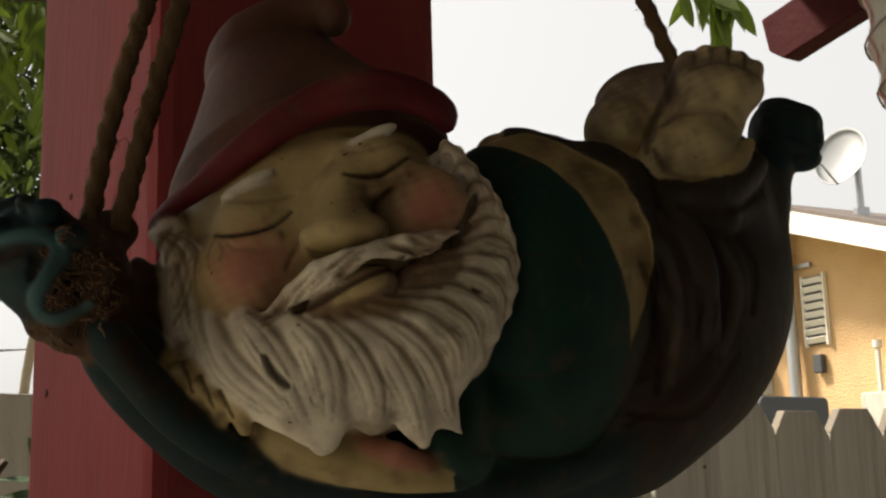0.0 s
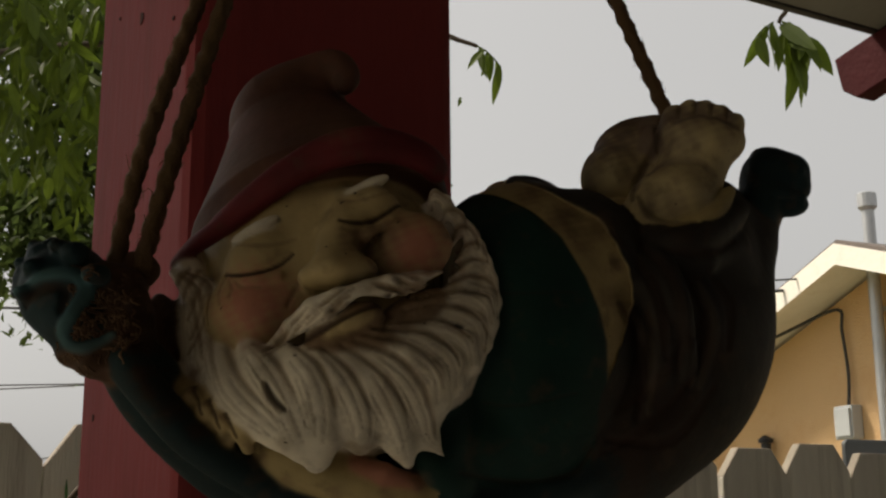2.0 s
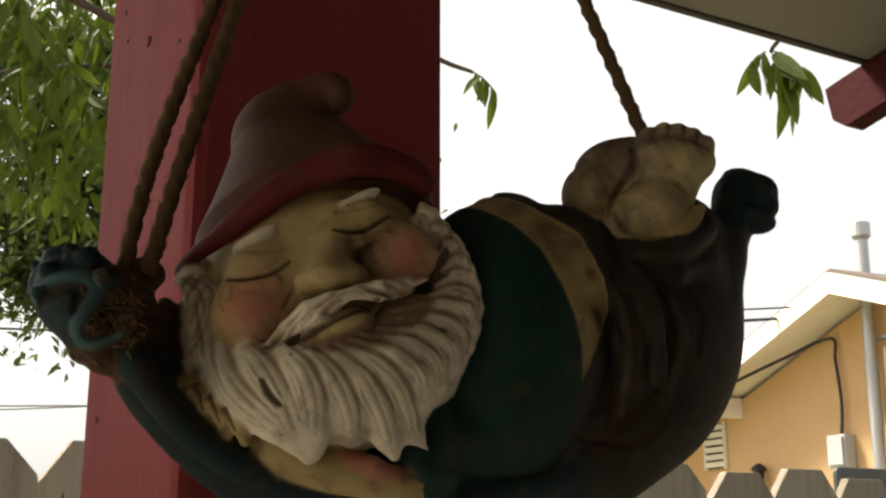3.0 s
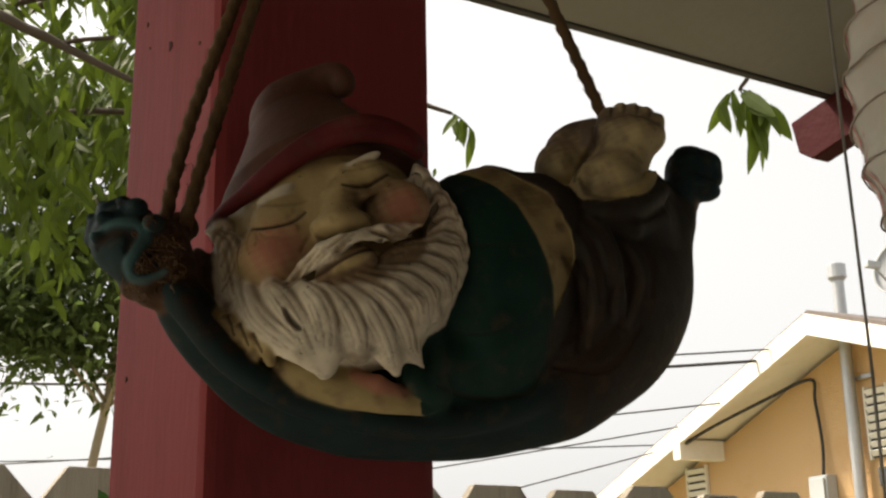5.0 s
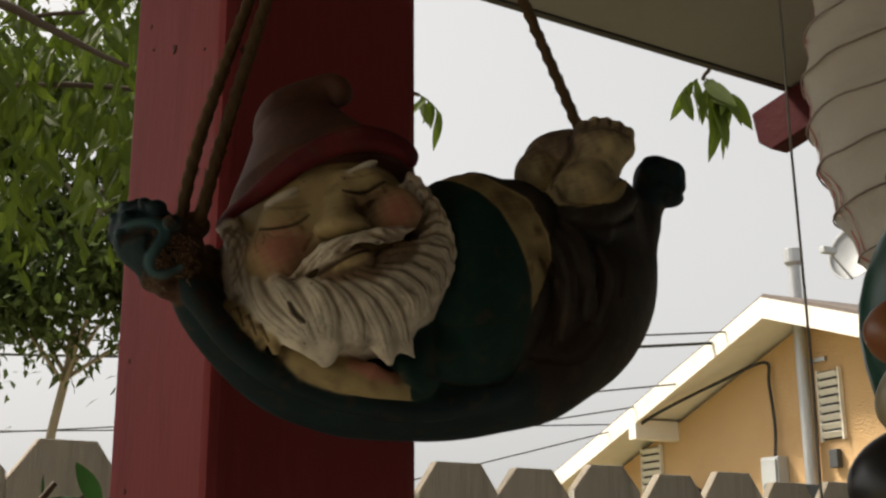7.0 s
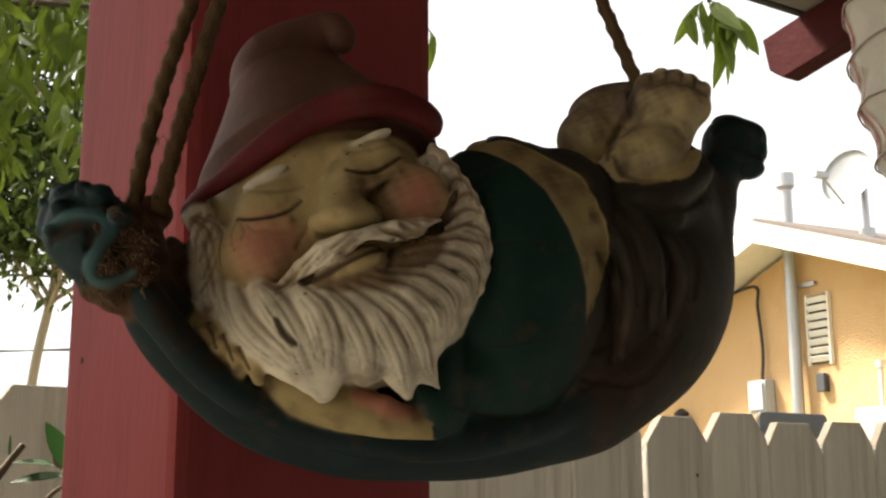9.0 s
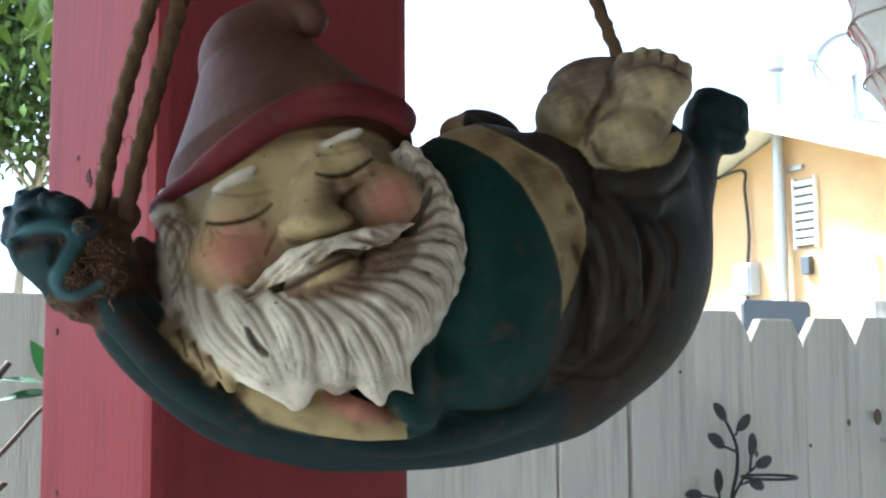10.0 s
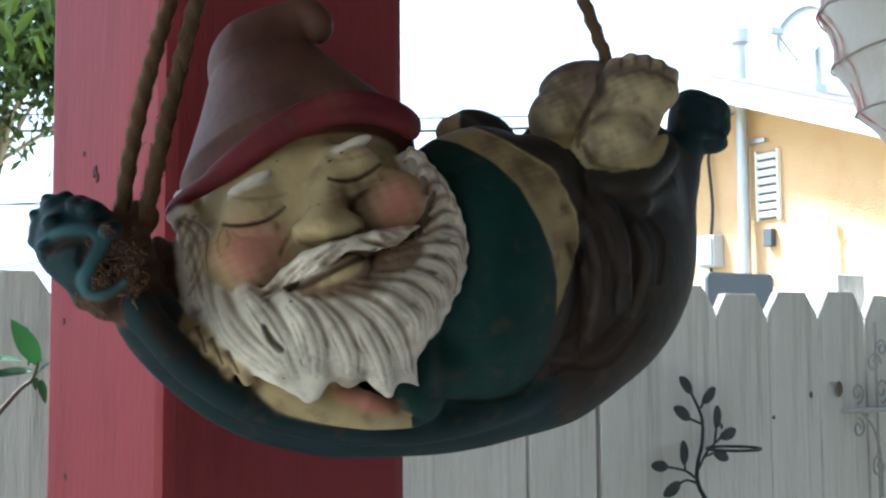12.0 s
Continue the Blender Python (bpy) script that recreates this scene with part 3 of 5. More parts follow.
egg("knot", -77.8, -53.0, 2.6, 2.4, 4.0, 1.9, 20, 1.5)
egg("knot", -69.1, -53.0, 5.4, 2.9, 4.0, 2.3, 20, 1.5)
egg("knot", -64.1, -53.0, 0.7, 2.7, 4.0, 2.1, 20, 1.5)
egg("knot", -72.7, -53.0, 6.9, 1.9, 4.0, 1.5, 20, 1.5)
egg("knot", -79.2, -53.0, -3.1, 1.9, 4.0, 1.5, 20, 1.5)
egg("knot", -79.8, -43.0, 7.2, 4.3, 7.0, 3.0, 20, 2)
egg("knot", -72.8, -42.0, 5.4, 4.3, 7.0, 3.3, 0, 2)
egg("knot", -83.2, -44.0, 1.1, 3.0, 6.0, 4.5, 0, 2)
egg("knot", -81.9, -45.0, 8.9, 1.5, 3.0, 1.5, 0, 1.2)
egg("knot", -77.5, -45.0, 9.6, 1.3, 3.0, 1.3, 0, 1.2)
egg("knot", -74.1, -45.0, 8.3, 1.5, 3.0, 1.5, 0, 1.2)
egg("knot", -84.8, -45.0, 5.2, 1.5, 3.0, 1.5, 0, 1.2)
egg("knot", -85.1, -45.0, -1.3, 1.3, 3.0, 1.3, 0, 1.2)
egg("jute", -65.0, -37.0, -6.2, 7.0, 10.0, 10.7, 10, 3)
egg("jute", -64.1, -31.0, 6.4, 4.8, 7.0, 3.8, 0, 2)
egg("jute", -69.6, -42.0, -14.8, 6.4, 8.0, 3.1, 8, 3)
egg("jute", -65.4, -40.0, 0.3, 5.1, 9.0, 5.1, 0, 3)
egg("jute", -67.1, -43.0, -17.9, 4.3, 6.0, 2.3, 0, 2)
egg("jute", -59.5, -24.0, -7.0, 3.6, 6.0, 9.0, 12, 3)
for x, z, r in ((-61.5, 1.5, 2.6), (-66.5, 2.8, 2.4), (-59.8, -4.5, 2.2), (-62.5, -11.5, 2.8), (-67.0, -11.0, 2.4), (-60.5, -14.0, 2.0), (-64.0, -3.5, 2.6)):
    egg("jute", x, -41.5, z, r, 4.0, r * 0.8, 35, 1.2)
egg("jute", -62.5, -34.0, 5.0, 3.8, 5.0, 3.6, 0, 2)
# arm, hand and fingers under the beard
tube("shirt", 2, (-38.6, -24.0, -32.6, 3.3), (-28.4, -25.0, -37.7, 4.1), (-16.3, -22.0, -41.0, 4.9), (-7.2, -19.0, -43.2, 4.0), (0.5, -14.0, -45.0, 2.2), (4.5, -10.0, -45.6, 0.9))
tube("cheek", 1.5, (-14.0, -25.5, -38.6, 1.6), (-8.0, -24.0, -40.2, 2.2), (-2.5, -19.5, -42.2, 1.6))
tube("skin", 1.6, (-53.2, -27.0, -20.1, 1.6), (-48.3, -36.0, -23.5, 1.7), (-47.9, -33.0, -26.4, 1.6))
tube("skin", 1.6, (-49.5, -27.0, -23.1, 1.6), (-44.7, -36.0, -26.4, 1.7), (-44.3, -33.0, -29.3, 1.6))
tube("skin", 1.6, (-45.5, -27.0, -26.1, 1.6), (-40.9, -36.0, -29.3, 1.7), (-40.4, -33.0, -32.2, 1.6))
tube("skin", 1.6, (-41.2, -27.0, -28.6, 1.6), (-36.8, -36.0, -31.7, 1.7), (-36.3, -33.0, -34.6, 1.6))
# head
egg("skin", -26.6, -4.0, 6.4, 31.0, 30.0, 32.5, 0, 2)
egg("skin", -35.9, -31.5, 8.4, 7.5, 4.6, 4.5, 22, 3)
egg("skin", -9.8, -31.5, 18.1, 6.1, 4.6, 4.5, 24, 3)
egg("skin", -36.6, -29.5, -3.9, 11.6, 8.2, 8.9, 12, 5)
egg("skin", -1.3, -27.0, 9.7, 9.0, 8.2, 7.9, 10, 5)
tube("skin", 5, (-15.2, -29.5, 20.1, 3.0), (-15.7, -33.5, 12.1, 3.4), (-16.2, -37.5, 5.0, 4.7))
egg("skin", -15.8, -39.0, 2.3, 6.3, 6.4, 3.6, 4, 3)
egg("skin", -22.0, -37.5, 1.2, 2.6, 4.5, 2.3, 0, 2.5)
egg("skin", -10.0, -37.5, 2.7, 2.9, 4.5, 2.5, 0, 2.5)
egg("under", -14.5, -36.5, -9.5, 9.1, 5.0, 4.7, 22, 2)
egg("skin", -12.8, -38.5, -9.6, 6.2, 4.6, 2.1, 26, 1)
tube("skin", 2, (-42.7, -33.2, 2.0, 0.7), (-35.8, -35.5, 0.8, 0.8), (-29.7, -35.5, 2.7, 0.7))
tube("skin", 2, (-15.3, -33.5, 11.7, 0.7), (-9.5, -35.5, 11.1, 0.8), (-4.3, -34.5, 14.2, 0.7))
# brows
egg("hair", -35.5, -33.5, 14.0, 5.8, 1.8, 1.4, 28, 0.8)
egg("hair", -39.3, -33.2, 11.8, 2.4, 2.0, 1.1, 30, 0.8)
egg("hair", -10.2, -31.3, 23.5, 4.9, 1.9, 1.5, 24, 0.8)
egg("hair", -13.2, -31.5, 22.0, 2.1, 2.2, 1.1, 28, 0.8)
# hat
hat_shell((-29.5, 1.0, 25.0, 32.8), (-39.5, 8.0, 51.5, 16.2), (-27.4, -32.0, 25.5))
tube("felt", 3, (-39.0, 6.0, 56.0, 11.5), (-33.0, 4.0, 61.0, 7.0), (-26.5, 1.0, 65.0, 3.4), (-22.6, -1.0, 62.0, 2.0), (-22.8, -2.0, 59.0, 1.3))
tube("brim", 1.6, (-58.5, -23.0, 8.3, 1.0), (-53.0, -26.5, 11.8, 1.5), (-47.5, -29.5, 14.2, 1.8), (-40.0, -31.5, 18.4, 2.1), (-31.5, -33.0, 23.6, 2.2), (-21.5, -33.5, 28.6, 2.2), (-12.0, -33.0, 31.0, 2.2), (-4.0, -31.0, 31.0, 2.2), (1.6, -28.0, 29.4, 2.1), (3.8, -23.0, 27.8, 1.9))
tube("brim", 1.6, (-46.0, -29.0, 16.6, 1.5), (-39.0, -31.0, 21.2, 2.0), (-30.5, -32.5, 26.8, 2.3), (-21.0, -33.0, 32.0, 2.4), (-12.0, -32.5, 34.4, 2.3), (-4.2, -30.5, 33.6, 2.2), (1.8, -27.0, 31.4, 2.1), (4.0, -22.0, 29.8, 1.9))


# beard: a soft mass under broad wavy locks that curl from the face to its edge
def along(path, u):
    x = u * (len(path) - 1)
    i = min(int(x), len(path) - 2)
    return Vector(path[i]).lerp(Vector(path[i + 1]), x - i)


def beard_y(x, z):
    return min(-17.0, -36.5 + 15.5 * ((x + 22) / 36) ** 2 + 0.22 * max(0.0, z) + 3.0 * (max(0.0, -26 - z) / 12) ** 2)


rnd = random.Random(4)


def lock(*pts):
    """One lock from root to tip, points as x, z and half width, with brushed lines in it and a washed crease beside it."""
    path = [Vector((p[0], 0, p[1])) for p in pts]
    size = sum((b - a).length for a, b in zip(path, path[1:]))
    swell = rnd.uniform(0.2, 1.2)
    low = pts[-1][1] < -24 and pts[-1][0] < 6
    tube("hair", 3.4 if low else 1.7, *[(x, beard_y(x, z) - swell * math.sin(math.pi * i / (len(pts) - 1)), z, r) for i, (x, z, r) in enumerate(pts)])
    sides = []
    for i, p in enumerate(path):
        d = (path[min(i + 1, len(path) - 1)] - path[max(i - 1, 0)]).normalized()
        sides.append(Vector((-d.z, 0, d.x)))
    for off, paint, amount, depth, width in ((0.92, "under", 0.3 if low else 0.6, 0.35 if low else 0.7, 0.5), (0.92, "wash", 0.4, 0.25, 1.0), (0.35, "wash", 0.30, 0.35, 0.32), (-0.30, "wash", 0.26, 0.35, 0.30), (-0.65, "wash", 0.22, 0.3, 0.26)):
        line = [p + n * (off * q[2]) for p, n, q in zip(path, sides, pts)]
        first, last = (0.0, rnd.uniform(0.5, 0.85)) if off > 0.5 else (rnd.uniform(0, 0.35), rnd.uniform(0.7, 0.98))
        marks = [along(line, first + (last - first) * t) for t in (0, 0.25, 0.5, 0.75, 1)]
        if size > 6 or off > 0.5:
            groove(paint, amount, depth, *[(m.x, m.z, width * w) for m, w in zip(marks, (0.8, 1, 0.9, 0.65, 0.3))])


egg("hair", -26.0, -18.0, -20.0, 22.0, 13.0, 11.5, -10, 4)
egg("hair", -7.0, -16.5, -20.0, 12.5, 13.0, 14.0, 10, 4)
egg("hair", -14.0, -21.5, -27.0, 17.0, 11.5, 8.0, 0, 4)
tube("hair", 4, (2.0, -14.0, 22.5, 2.0), (7.5, -14.0, 15.0, 3.6), (10.5, -14.0, 4.5, 4.6), (9.0, -15.5, -8.4, 6.2), (3.5, -17.0, -19.0, 6.5))
tube("hair", 1.5, (-56.0, -20.0, 12.0, 2.2), (-54.0, -24.0, 7.0, 2.8), (-51.5, -27.0, 1.0, 2.6))
tube("hair", 1, (-58.0, -25.0, 6.4, 0.9), (-54.5, -27.5, 4.2, 1.9), (-52.0, -28.5, 0.0, 2.2))
tube("hair", 3, (-54.0, -23.0, 0.0, 3.0), (-51.5, -24.0, -8.0, 4.1), (-48.5, -24.0, -15.5, 5.0), (-43.3, -23.0, -22.0, 5.2))
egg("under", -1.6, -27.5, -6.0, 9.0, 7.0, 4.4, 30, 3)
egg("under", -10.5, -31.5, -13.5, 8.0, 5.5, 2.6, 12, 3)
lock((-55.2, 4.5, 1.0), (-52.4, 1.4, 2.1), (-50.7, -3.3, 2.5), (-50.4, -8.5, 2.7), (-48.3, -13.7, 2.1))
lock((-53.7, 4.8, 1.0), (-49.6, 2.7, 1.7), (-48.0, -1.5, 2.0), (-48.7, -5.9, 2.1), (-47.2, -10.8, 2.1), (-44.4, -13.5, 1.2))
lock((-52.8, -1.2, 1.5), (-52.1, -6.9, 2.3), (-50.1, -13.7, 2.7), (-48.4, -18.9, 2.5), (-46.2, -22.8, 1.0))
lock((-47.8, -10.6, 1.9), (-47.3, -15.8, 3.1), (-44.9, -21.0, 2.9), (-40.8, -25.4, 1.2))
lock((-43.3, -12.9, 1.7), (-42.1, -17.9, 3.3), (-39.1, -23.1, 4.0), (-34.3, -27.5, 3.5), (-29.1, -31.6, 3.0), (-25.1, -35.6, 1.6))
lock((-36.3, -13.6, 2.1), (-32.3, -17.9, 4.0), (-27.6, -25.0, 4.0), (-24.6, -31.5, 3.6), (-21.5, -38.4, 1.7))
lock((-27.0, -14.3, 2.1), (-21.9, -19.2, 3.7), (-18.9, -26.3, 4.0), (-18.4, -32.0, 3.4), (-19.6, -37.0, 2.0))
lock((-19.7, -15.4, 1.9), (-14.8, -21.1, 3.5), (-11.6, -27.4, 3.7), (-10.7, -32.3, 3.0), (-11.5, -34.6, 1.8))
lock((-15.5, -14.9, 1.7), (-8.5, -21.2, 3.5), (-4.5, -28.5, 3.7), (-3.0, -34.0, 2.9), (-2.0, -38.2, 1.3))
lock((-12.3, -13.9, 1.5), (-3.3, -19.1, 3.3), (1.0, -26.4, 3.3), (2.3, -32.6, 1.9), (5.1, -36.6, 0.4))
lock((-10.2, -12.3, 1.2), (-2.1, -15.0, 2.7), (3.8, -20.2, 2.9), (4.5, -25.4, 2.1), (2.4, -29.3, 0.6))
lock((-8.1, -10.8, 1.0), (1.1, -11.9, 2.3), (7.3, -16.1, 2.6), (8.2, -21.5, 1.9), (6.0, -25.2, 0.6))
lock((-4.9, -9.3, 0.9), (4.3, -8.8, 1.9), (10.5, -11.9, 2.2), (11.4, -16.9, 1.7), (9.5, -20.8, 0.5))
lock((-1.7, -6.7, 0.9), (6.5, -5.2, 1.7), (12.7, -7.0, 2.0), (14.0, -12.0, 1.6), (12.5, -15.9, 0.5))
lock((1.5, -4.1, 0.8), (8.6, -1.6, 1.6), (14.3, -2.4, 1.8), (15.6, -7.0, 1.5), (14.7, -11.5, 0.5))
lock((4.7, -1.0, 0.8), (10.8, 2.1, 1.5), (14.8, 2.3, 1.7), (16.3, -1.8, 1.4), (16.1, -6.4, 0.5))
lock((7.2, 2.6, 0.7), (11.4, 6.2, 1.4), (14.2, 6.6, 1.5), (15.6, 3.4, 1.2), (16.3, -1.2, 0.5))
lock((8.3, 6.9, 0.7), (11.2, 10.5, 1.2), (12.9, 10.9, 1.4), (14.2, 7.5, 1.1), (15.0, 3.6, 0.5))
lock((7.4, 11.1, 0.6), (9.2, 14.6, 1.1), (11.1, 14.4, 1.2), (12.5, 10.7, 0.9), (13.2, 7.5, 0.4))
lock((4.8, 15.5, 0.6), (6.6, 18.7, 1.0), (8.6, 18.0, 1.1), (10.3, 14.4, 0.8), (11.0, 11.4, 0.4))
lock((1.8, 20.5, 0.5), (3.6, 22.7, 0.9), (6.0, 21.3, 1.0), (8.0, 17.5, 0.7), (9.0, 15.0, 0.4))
# moustache
tube("hair", 0.9, (-8.9, -41.5, -1.3, 1.0), (-14.4, -42.5, -3.9, 2.1), (-20.2, -41.5, -6.2, 2.4), (-26.0, -38.5, -9.5, 1.8), (-32.2, -34.5, -12.9, 0.4))
tube("hair", 0.9, (-11.2, -41.5, -3.0, 1.0), (-17.1, -42.0, -6.6, 1.7), (-23.4, -40.0, -9.2, 1.7), (-29.4, -36.5, -12.1, 0.6))
tube("hair", 0.9, (-8.9, -41.5, -1.2, 1.0), (-3.6, -40.0, -0.7, 1.9), (1.8, -36.0, 1.0, 1.4), (6.2, -31.5, 3.0, 0.4))
tube("hair", 0.9, (-10.2, -41.5, -2.8, 0.9), (-4.4, -39.5, -2.6, 1.2), (0.2, -36.0, -1.4, 0.8), (3.2, -32.5, 0.2, 0.3))
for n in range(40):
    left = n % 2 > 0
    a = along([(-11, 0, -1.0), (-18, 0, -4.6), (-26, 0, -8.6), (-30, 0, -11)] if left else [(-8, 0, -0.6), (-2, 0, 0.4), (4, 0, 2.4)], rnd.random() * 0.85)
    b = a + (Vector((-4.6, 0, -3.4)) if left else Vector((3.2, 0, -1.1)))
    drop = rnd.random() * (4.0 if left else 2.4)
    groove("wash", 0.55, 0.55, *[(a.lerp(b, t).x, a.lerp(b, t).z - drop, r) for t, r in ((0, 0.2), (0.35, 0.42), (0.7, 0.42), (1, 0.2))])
# fibres of the jute binding
for n in range(240):
    c0 = Vector((rnd.uniform(-69, -59), -41, rnd.uniform(-15, 2.5)))
    d = Vector((rnd.uniform(-0.5, 0.5), 0, rnd.choice((-1, 1)) * rnd.uniform(0.3, 1)))
    if rnd.random() < 0.3:
        d = Vector((-1, 0, rnd.uniform(-0.5, 0.3)))
    size = rnd.uniform(1.5, 3.5)
    drawn(rnd.choice(("jute", "under", "jute")), 0, *[(*(c0 + d * size * t + Vector((math.sin(t * 5 + n) * 0.4, 0, 0))), rnd.uniform(0.14, 0.36)) for t in (0, 0.33, 0.66, 1)])
for n in range(50):
    c0 = Vector((rnd.uniform(-82, -66), -41, rnd.uniform(-24, -15)))
    d = Vector((rnd.uniform(-1, 1), 0, rnd.uniform(-0.6, 0.6)))
    drawn(rnd.choice(("jute", "under")), 0, *[(*(c0 + d * 3 * t + Vector((0, 0, math.sin(t * 5 + n) * 0.4))), 0.2) for t in (0, 0.33, 0.66, 1)])
# brushed lines
groove("line", 0.95, 0.6, (-42.3, 3.5, 0.4), (-38.7, 3.0, 0.53), (-34.6, 3.4, 0.58), (-30.5, 4.8, 0.53), (-26.9, 7.7, 0.33))
groove("line", 0.95, 0.6, (-15.7, 14.1, 0.4), (-12.4, 13.5, 0.53), (-8.7, 14.4, 0.58), (-5.6, 16.3, 0.53), (-2.8, 19.1, 0.33))
groove("under", 0.4, 0.3, (-41.3, 10.6, 0.39), (-36.0, 9.7, 0.53), (-30.6, 10.0, 0.53), (-26.5, 11.3, 0.39))
groove("under", 0.4, 0.3, (-16.8, 20.0, 0.39), (-13.0, 18.9, 0.53), (-7.6, 20.0, 0.53), (-3.9, 22.2, 0.39))
groove("line", 0.85, 0.9, (-25.5, -13.0, 0.35), (-20.5, -11.6, 0.66), (-15.6, -9.4, 0.79), (-8.7, -6.0, 0.79), (-3.9, -3.4, 0.39))
groove("under", 0.6, 0.5, (-21.5, -14.2, 0.53), (-16.0, -13.2, 0.79), (-10.1, -11.2, 0.79), (-4.8, -7.2, 0.53))
groove("line", 0.85, 1.6, (-31.0, -21.4, 0.5), (-29.2, -24.6, 1.0), (-26.4, -27.3, 0.6))
groove("under", 0.5, 0.3, (-41.1, 1.9, 0.33), (-40.0, -0.1, 0.39), (-40.5, -2.1, 0.33))
groove("under", 0.5, 0.3, (-39.5, 1.6, 0.33), (-37.3, 0.0, 0.39), (-33.4, 0.0, 0.33))
groove("under", 0.4, 0.3, (-42.2, 2.7, 0.33), (-43.3, -0.1, 0.39), (-42.7, -3.5, 0.33))
groove("under", 0.5, 0.3, (-14.3, 11.8, 0.33), (-8.9, 11.5, 0.42), (-3.8, 14.1, 0.33))
groove("under", 0.6, 0.4, (-23.1, -1.1, 0.39), (-18.2, -2.2, 0.53), (-12.9, -1.4, 0.53), (-8.3, 0.5, 0.39))
groove("under", 0.55, 0.4, (-20.0, 7.0, 0.33), (-23.7, 3.5, 0.53), (-25.7, 0.5, 0.46), (-27.7, -4.2, 0.39))
groove("under", 0.6, 0.4, (-12.1, 8.5, 0.39), (-9.1, 5.2, 0.53), (-6.2, 1.8, 0.53), (-0.8, 1.2, 0.39))
groove("toe", 0.7, 0.7, (62.9, 57.4, 0.36), (62.6, 54.4, 0.50), (62.0, 52.0, 0.33))
groove("toe", 0.7, 0.7, (67.2, 58.1, 0.36), (66.8, 55.1, 0.50), (66.3, 52.8, 0.33))
groove("toe", 0.7, 0.7, (71.2, 57.4, 0.36), (70.9, 54.4, 0.50), (70.4, 52.1, 0.33))
groove("toe", 0.7, 0.7, (74.9, 55.3, 0.36), (74.6, 52.3, 0.50), (74.1, 50.0, 0.33))
groove("toe", 0.6, 0.6, (60.7, 50.4, 0.66), (66.6, 52.0, 0.83), (72.3, 51.2, 0.83), (77.3, 48.8, 0.66))
groove("toe", 0.5, 0.5, (60.0, 45.4, 0.66), (57.6, 40.4, 0.99), (53.4, 36.3, 0.66))
groove("line", 0.55, 0.8, (50.5, 30.2, 0.50), (52.7, 25.5, 0.83), (57.3, 23.1, 0.66), (64.7, 22.8, 0.50))
groove("toe", 0.7, 0.8, (53.8, 43.2, 0.69), (51.7, 38.0, 1.03), (50.3, 32.8, 0.86))
groove("toe", 0.5, 0.4, (41.7, 44.3, 0.86), (46.0, 48.1, 1.20), (52.0, 51.2, 1.03))
groove("line", 0.5, 0.8, (8.0, -39.9, 0.46), (19.4, -41.6, 0.61), (31.5, -39.7, 0.61), (36.8, -33.7, 0.46))
# trouser folds: shade painted along the creases
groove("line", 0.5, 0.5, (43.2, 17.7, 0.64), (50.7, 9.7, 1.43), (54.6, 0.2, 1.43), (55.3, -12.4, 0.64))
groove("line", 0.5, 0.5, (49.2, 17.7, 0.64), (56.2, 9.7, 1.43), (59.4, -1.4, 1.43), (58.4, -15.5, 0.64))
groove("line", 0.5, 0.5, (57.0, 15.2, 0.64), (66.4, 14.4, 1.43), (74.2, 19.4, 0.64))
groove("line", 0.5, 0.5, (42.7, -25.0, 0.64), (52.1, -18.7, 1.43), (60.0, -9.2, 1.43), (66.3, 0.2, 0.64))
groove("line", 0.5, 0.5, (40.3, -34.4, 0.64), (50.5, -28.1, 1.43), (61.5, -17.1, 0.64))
groove("line", 0.35, 0.15, (11.2, 1.8, 0.29), (19.8, 0.3, 0.43), (34.2, 1.0, 0.29))
groove("line", 0.35, 0.15, (12.7, -24.1, 0.29), (21.3, -24.8, 0.43), (34.1, -21.8, 0.29))
BODY_FROM = 2.8
VEST_EDGE = [(5.8, 39.0), (8.2, 31.6), (15.3, 28.2), (24.8, 22.0), (31.5, 15.2), (36.9, 5.4), (39.8, -2.1), (41.3, -9.5), (41.2, -18.4), (40.2, -27.3), (37.9, -36.2), (35.8, -48.0)]
WAIST = [(14.5, 39.5), (19.2, 35.3), (27.8, 29.8), (34.9, 25.0), (40.3, 21.8), (44.6, 15.5), (47.2, 9.3), (47.8, 1.5), (46.0, -6.3), (43.2, -12.5), (40.9, -18.6), (37.8, -27.9), (34.7, -37.1), (33.1, -49.4)]
groove("piping", 0.8, -1.0, (-80.5, -3.2, 0.9), (-74.8, 0.3, 1.3), (-69.0, 0.8, 1.5), (-66.8, -2.4, 1.5), (-68.7, -7.5, 1.4), (-70.7, -11.6, 1.4), (-69.9, -14.0, 1.3), (-66.9, -14.3, 1.2), (-62.7, -11.2, 0.8))
groove("line", 0.6, 0.8, (-79.5, -5.4, 0.8), (-74.6, -2.2, 1.2), (-70.6, -2.6, 1.1), (-71.0, -7.0, 0.8))
groove("line", 0.5, 0.7, (-64.4, -2.0, 0.7), (-65.8, -7.0, 1.0), (-67.0, -11.2, 0.8))
# airbrushed blush, shadow paint and dirt, with shade painted into recesses and folds
smudge("cheek", -35.3, -37.0, -3.8, 9.0, 1.0)
smudge("cheek", -29.9, -37.0, -2.2, 4.7, 0.5)
smudge("cheek", 0.9, -34.0, 8.3, 8.2, 1.0)
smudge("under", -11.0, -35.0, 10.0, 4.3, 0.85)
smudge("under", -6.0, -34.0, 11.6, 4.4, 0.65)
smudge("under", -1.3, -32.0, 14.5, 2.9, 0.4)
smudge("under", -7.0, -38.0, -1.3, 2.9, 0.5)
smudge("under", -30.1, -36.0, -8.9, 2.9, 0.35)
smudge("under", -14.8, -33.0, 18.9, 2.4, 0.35)
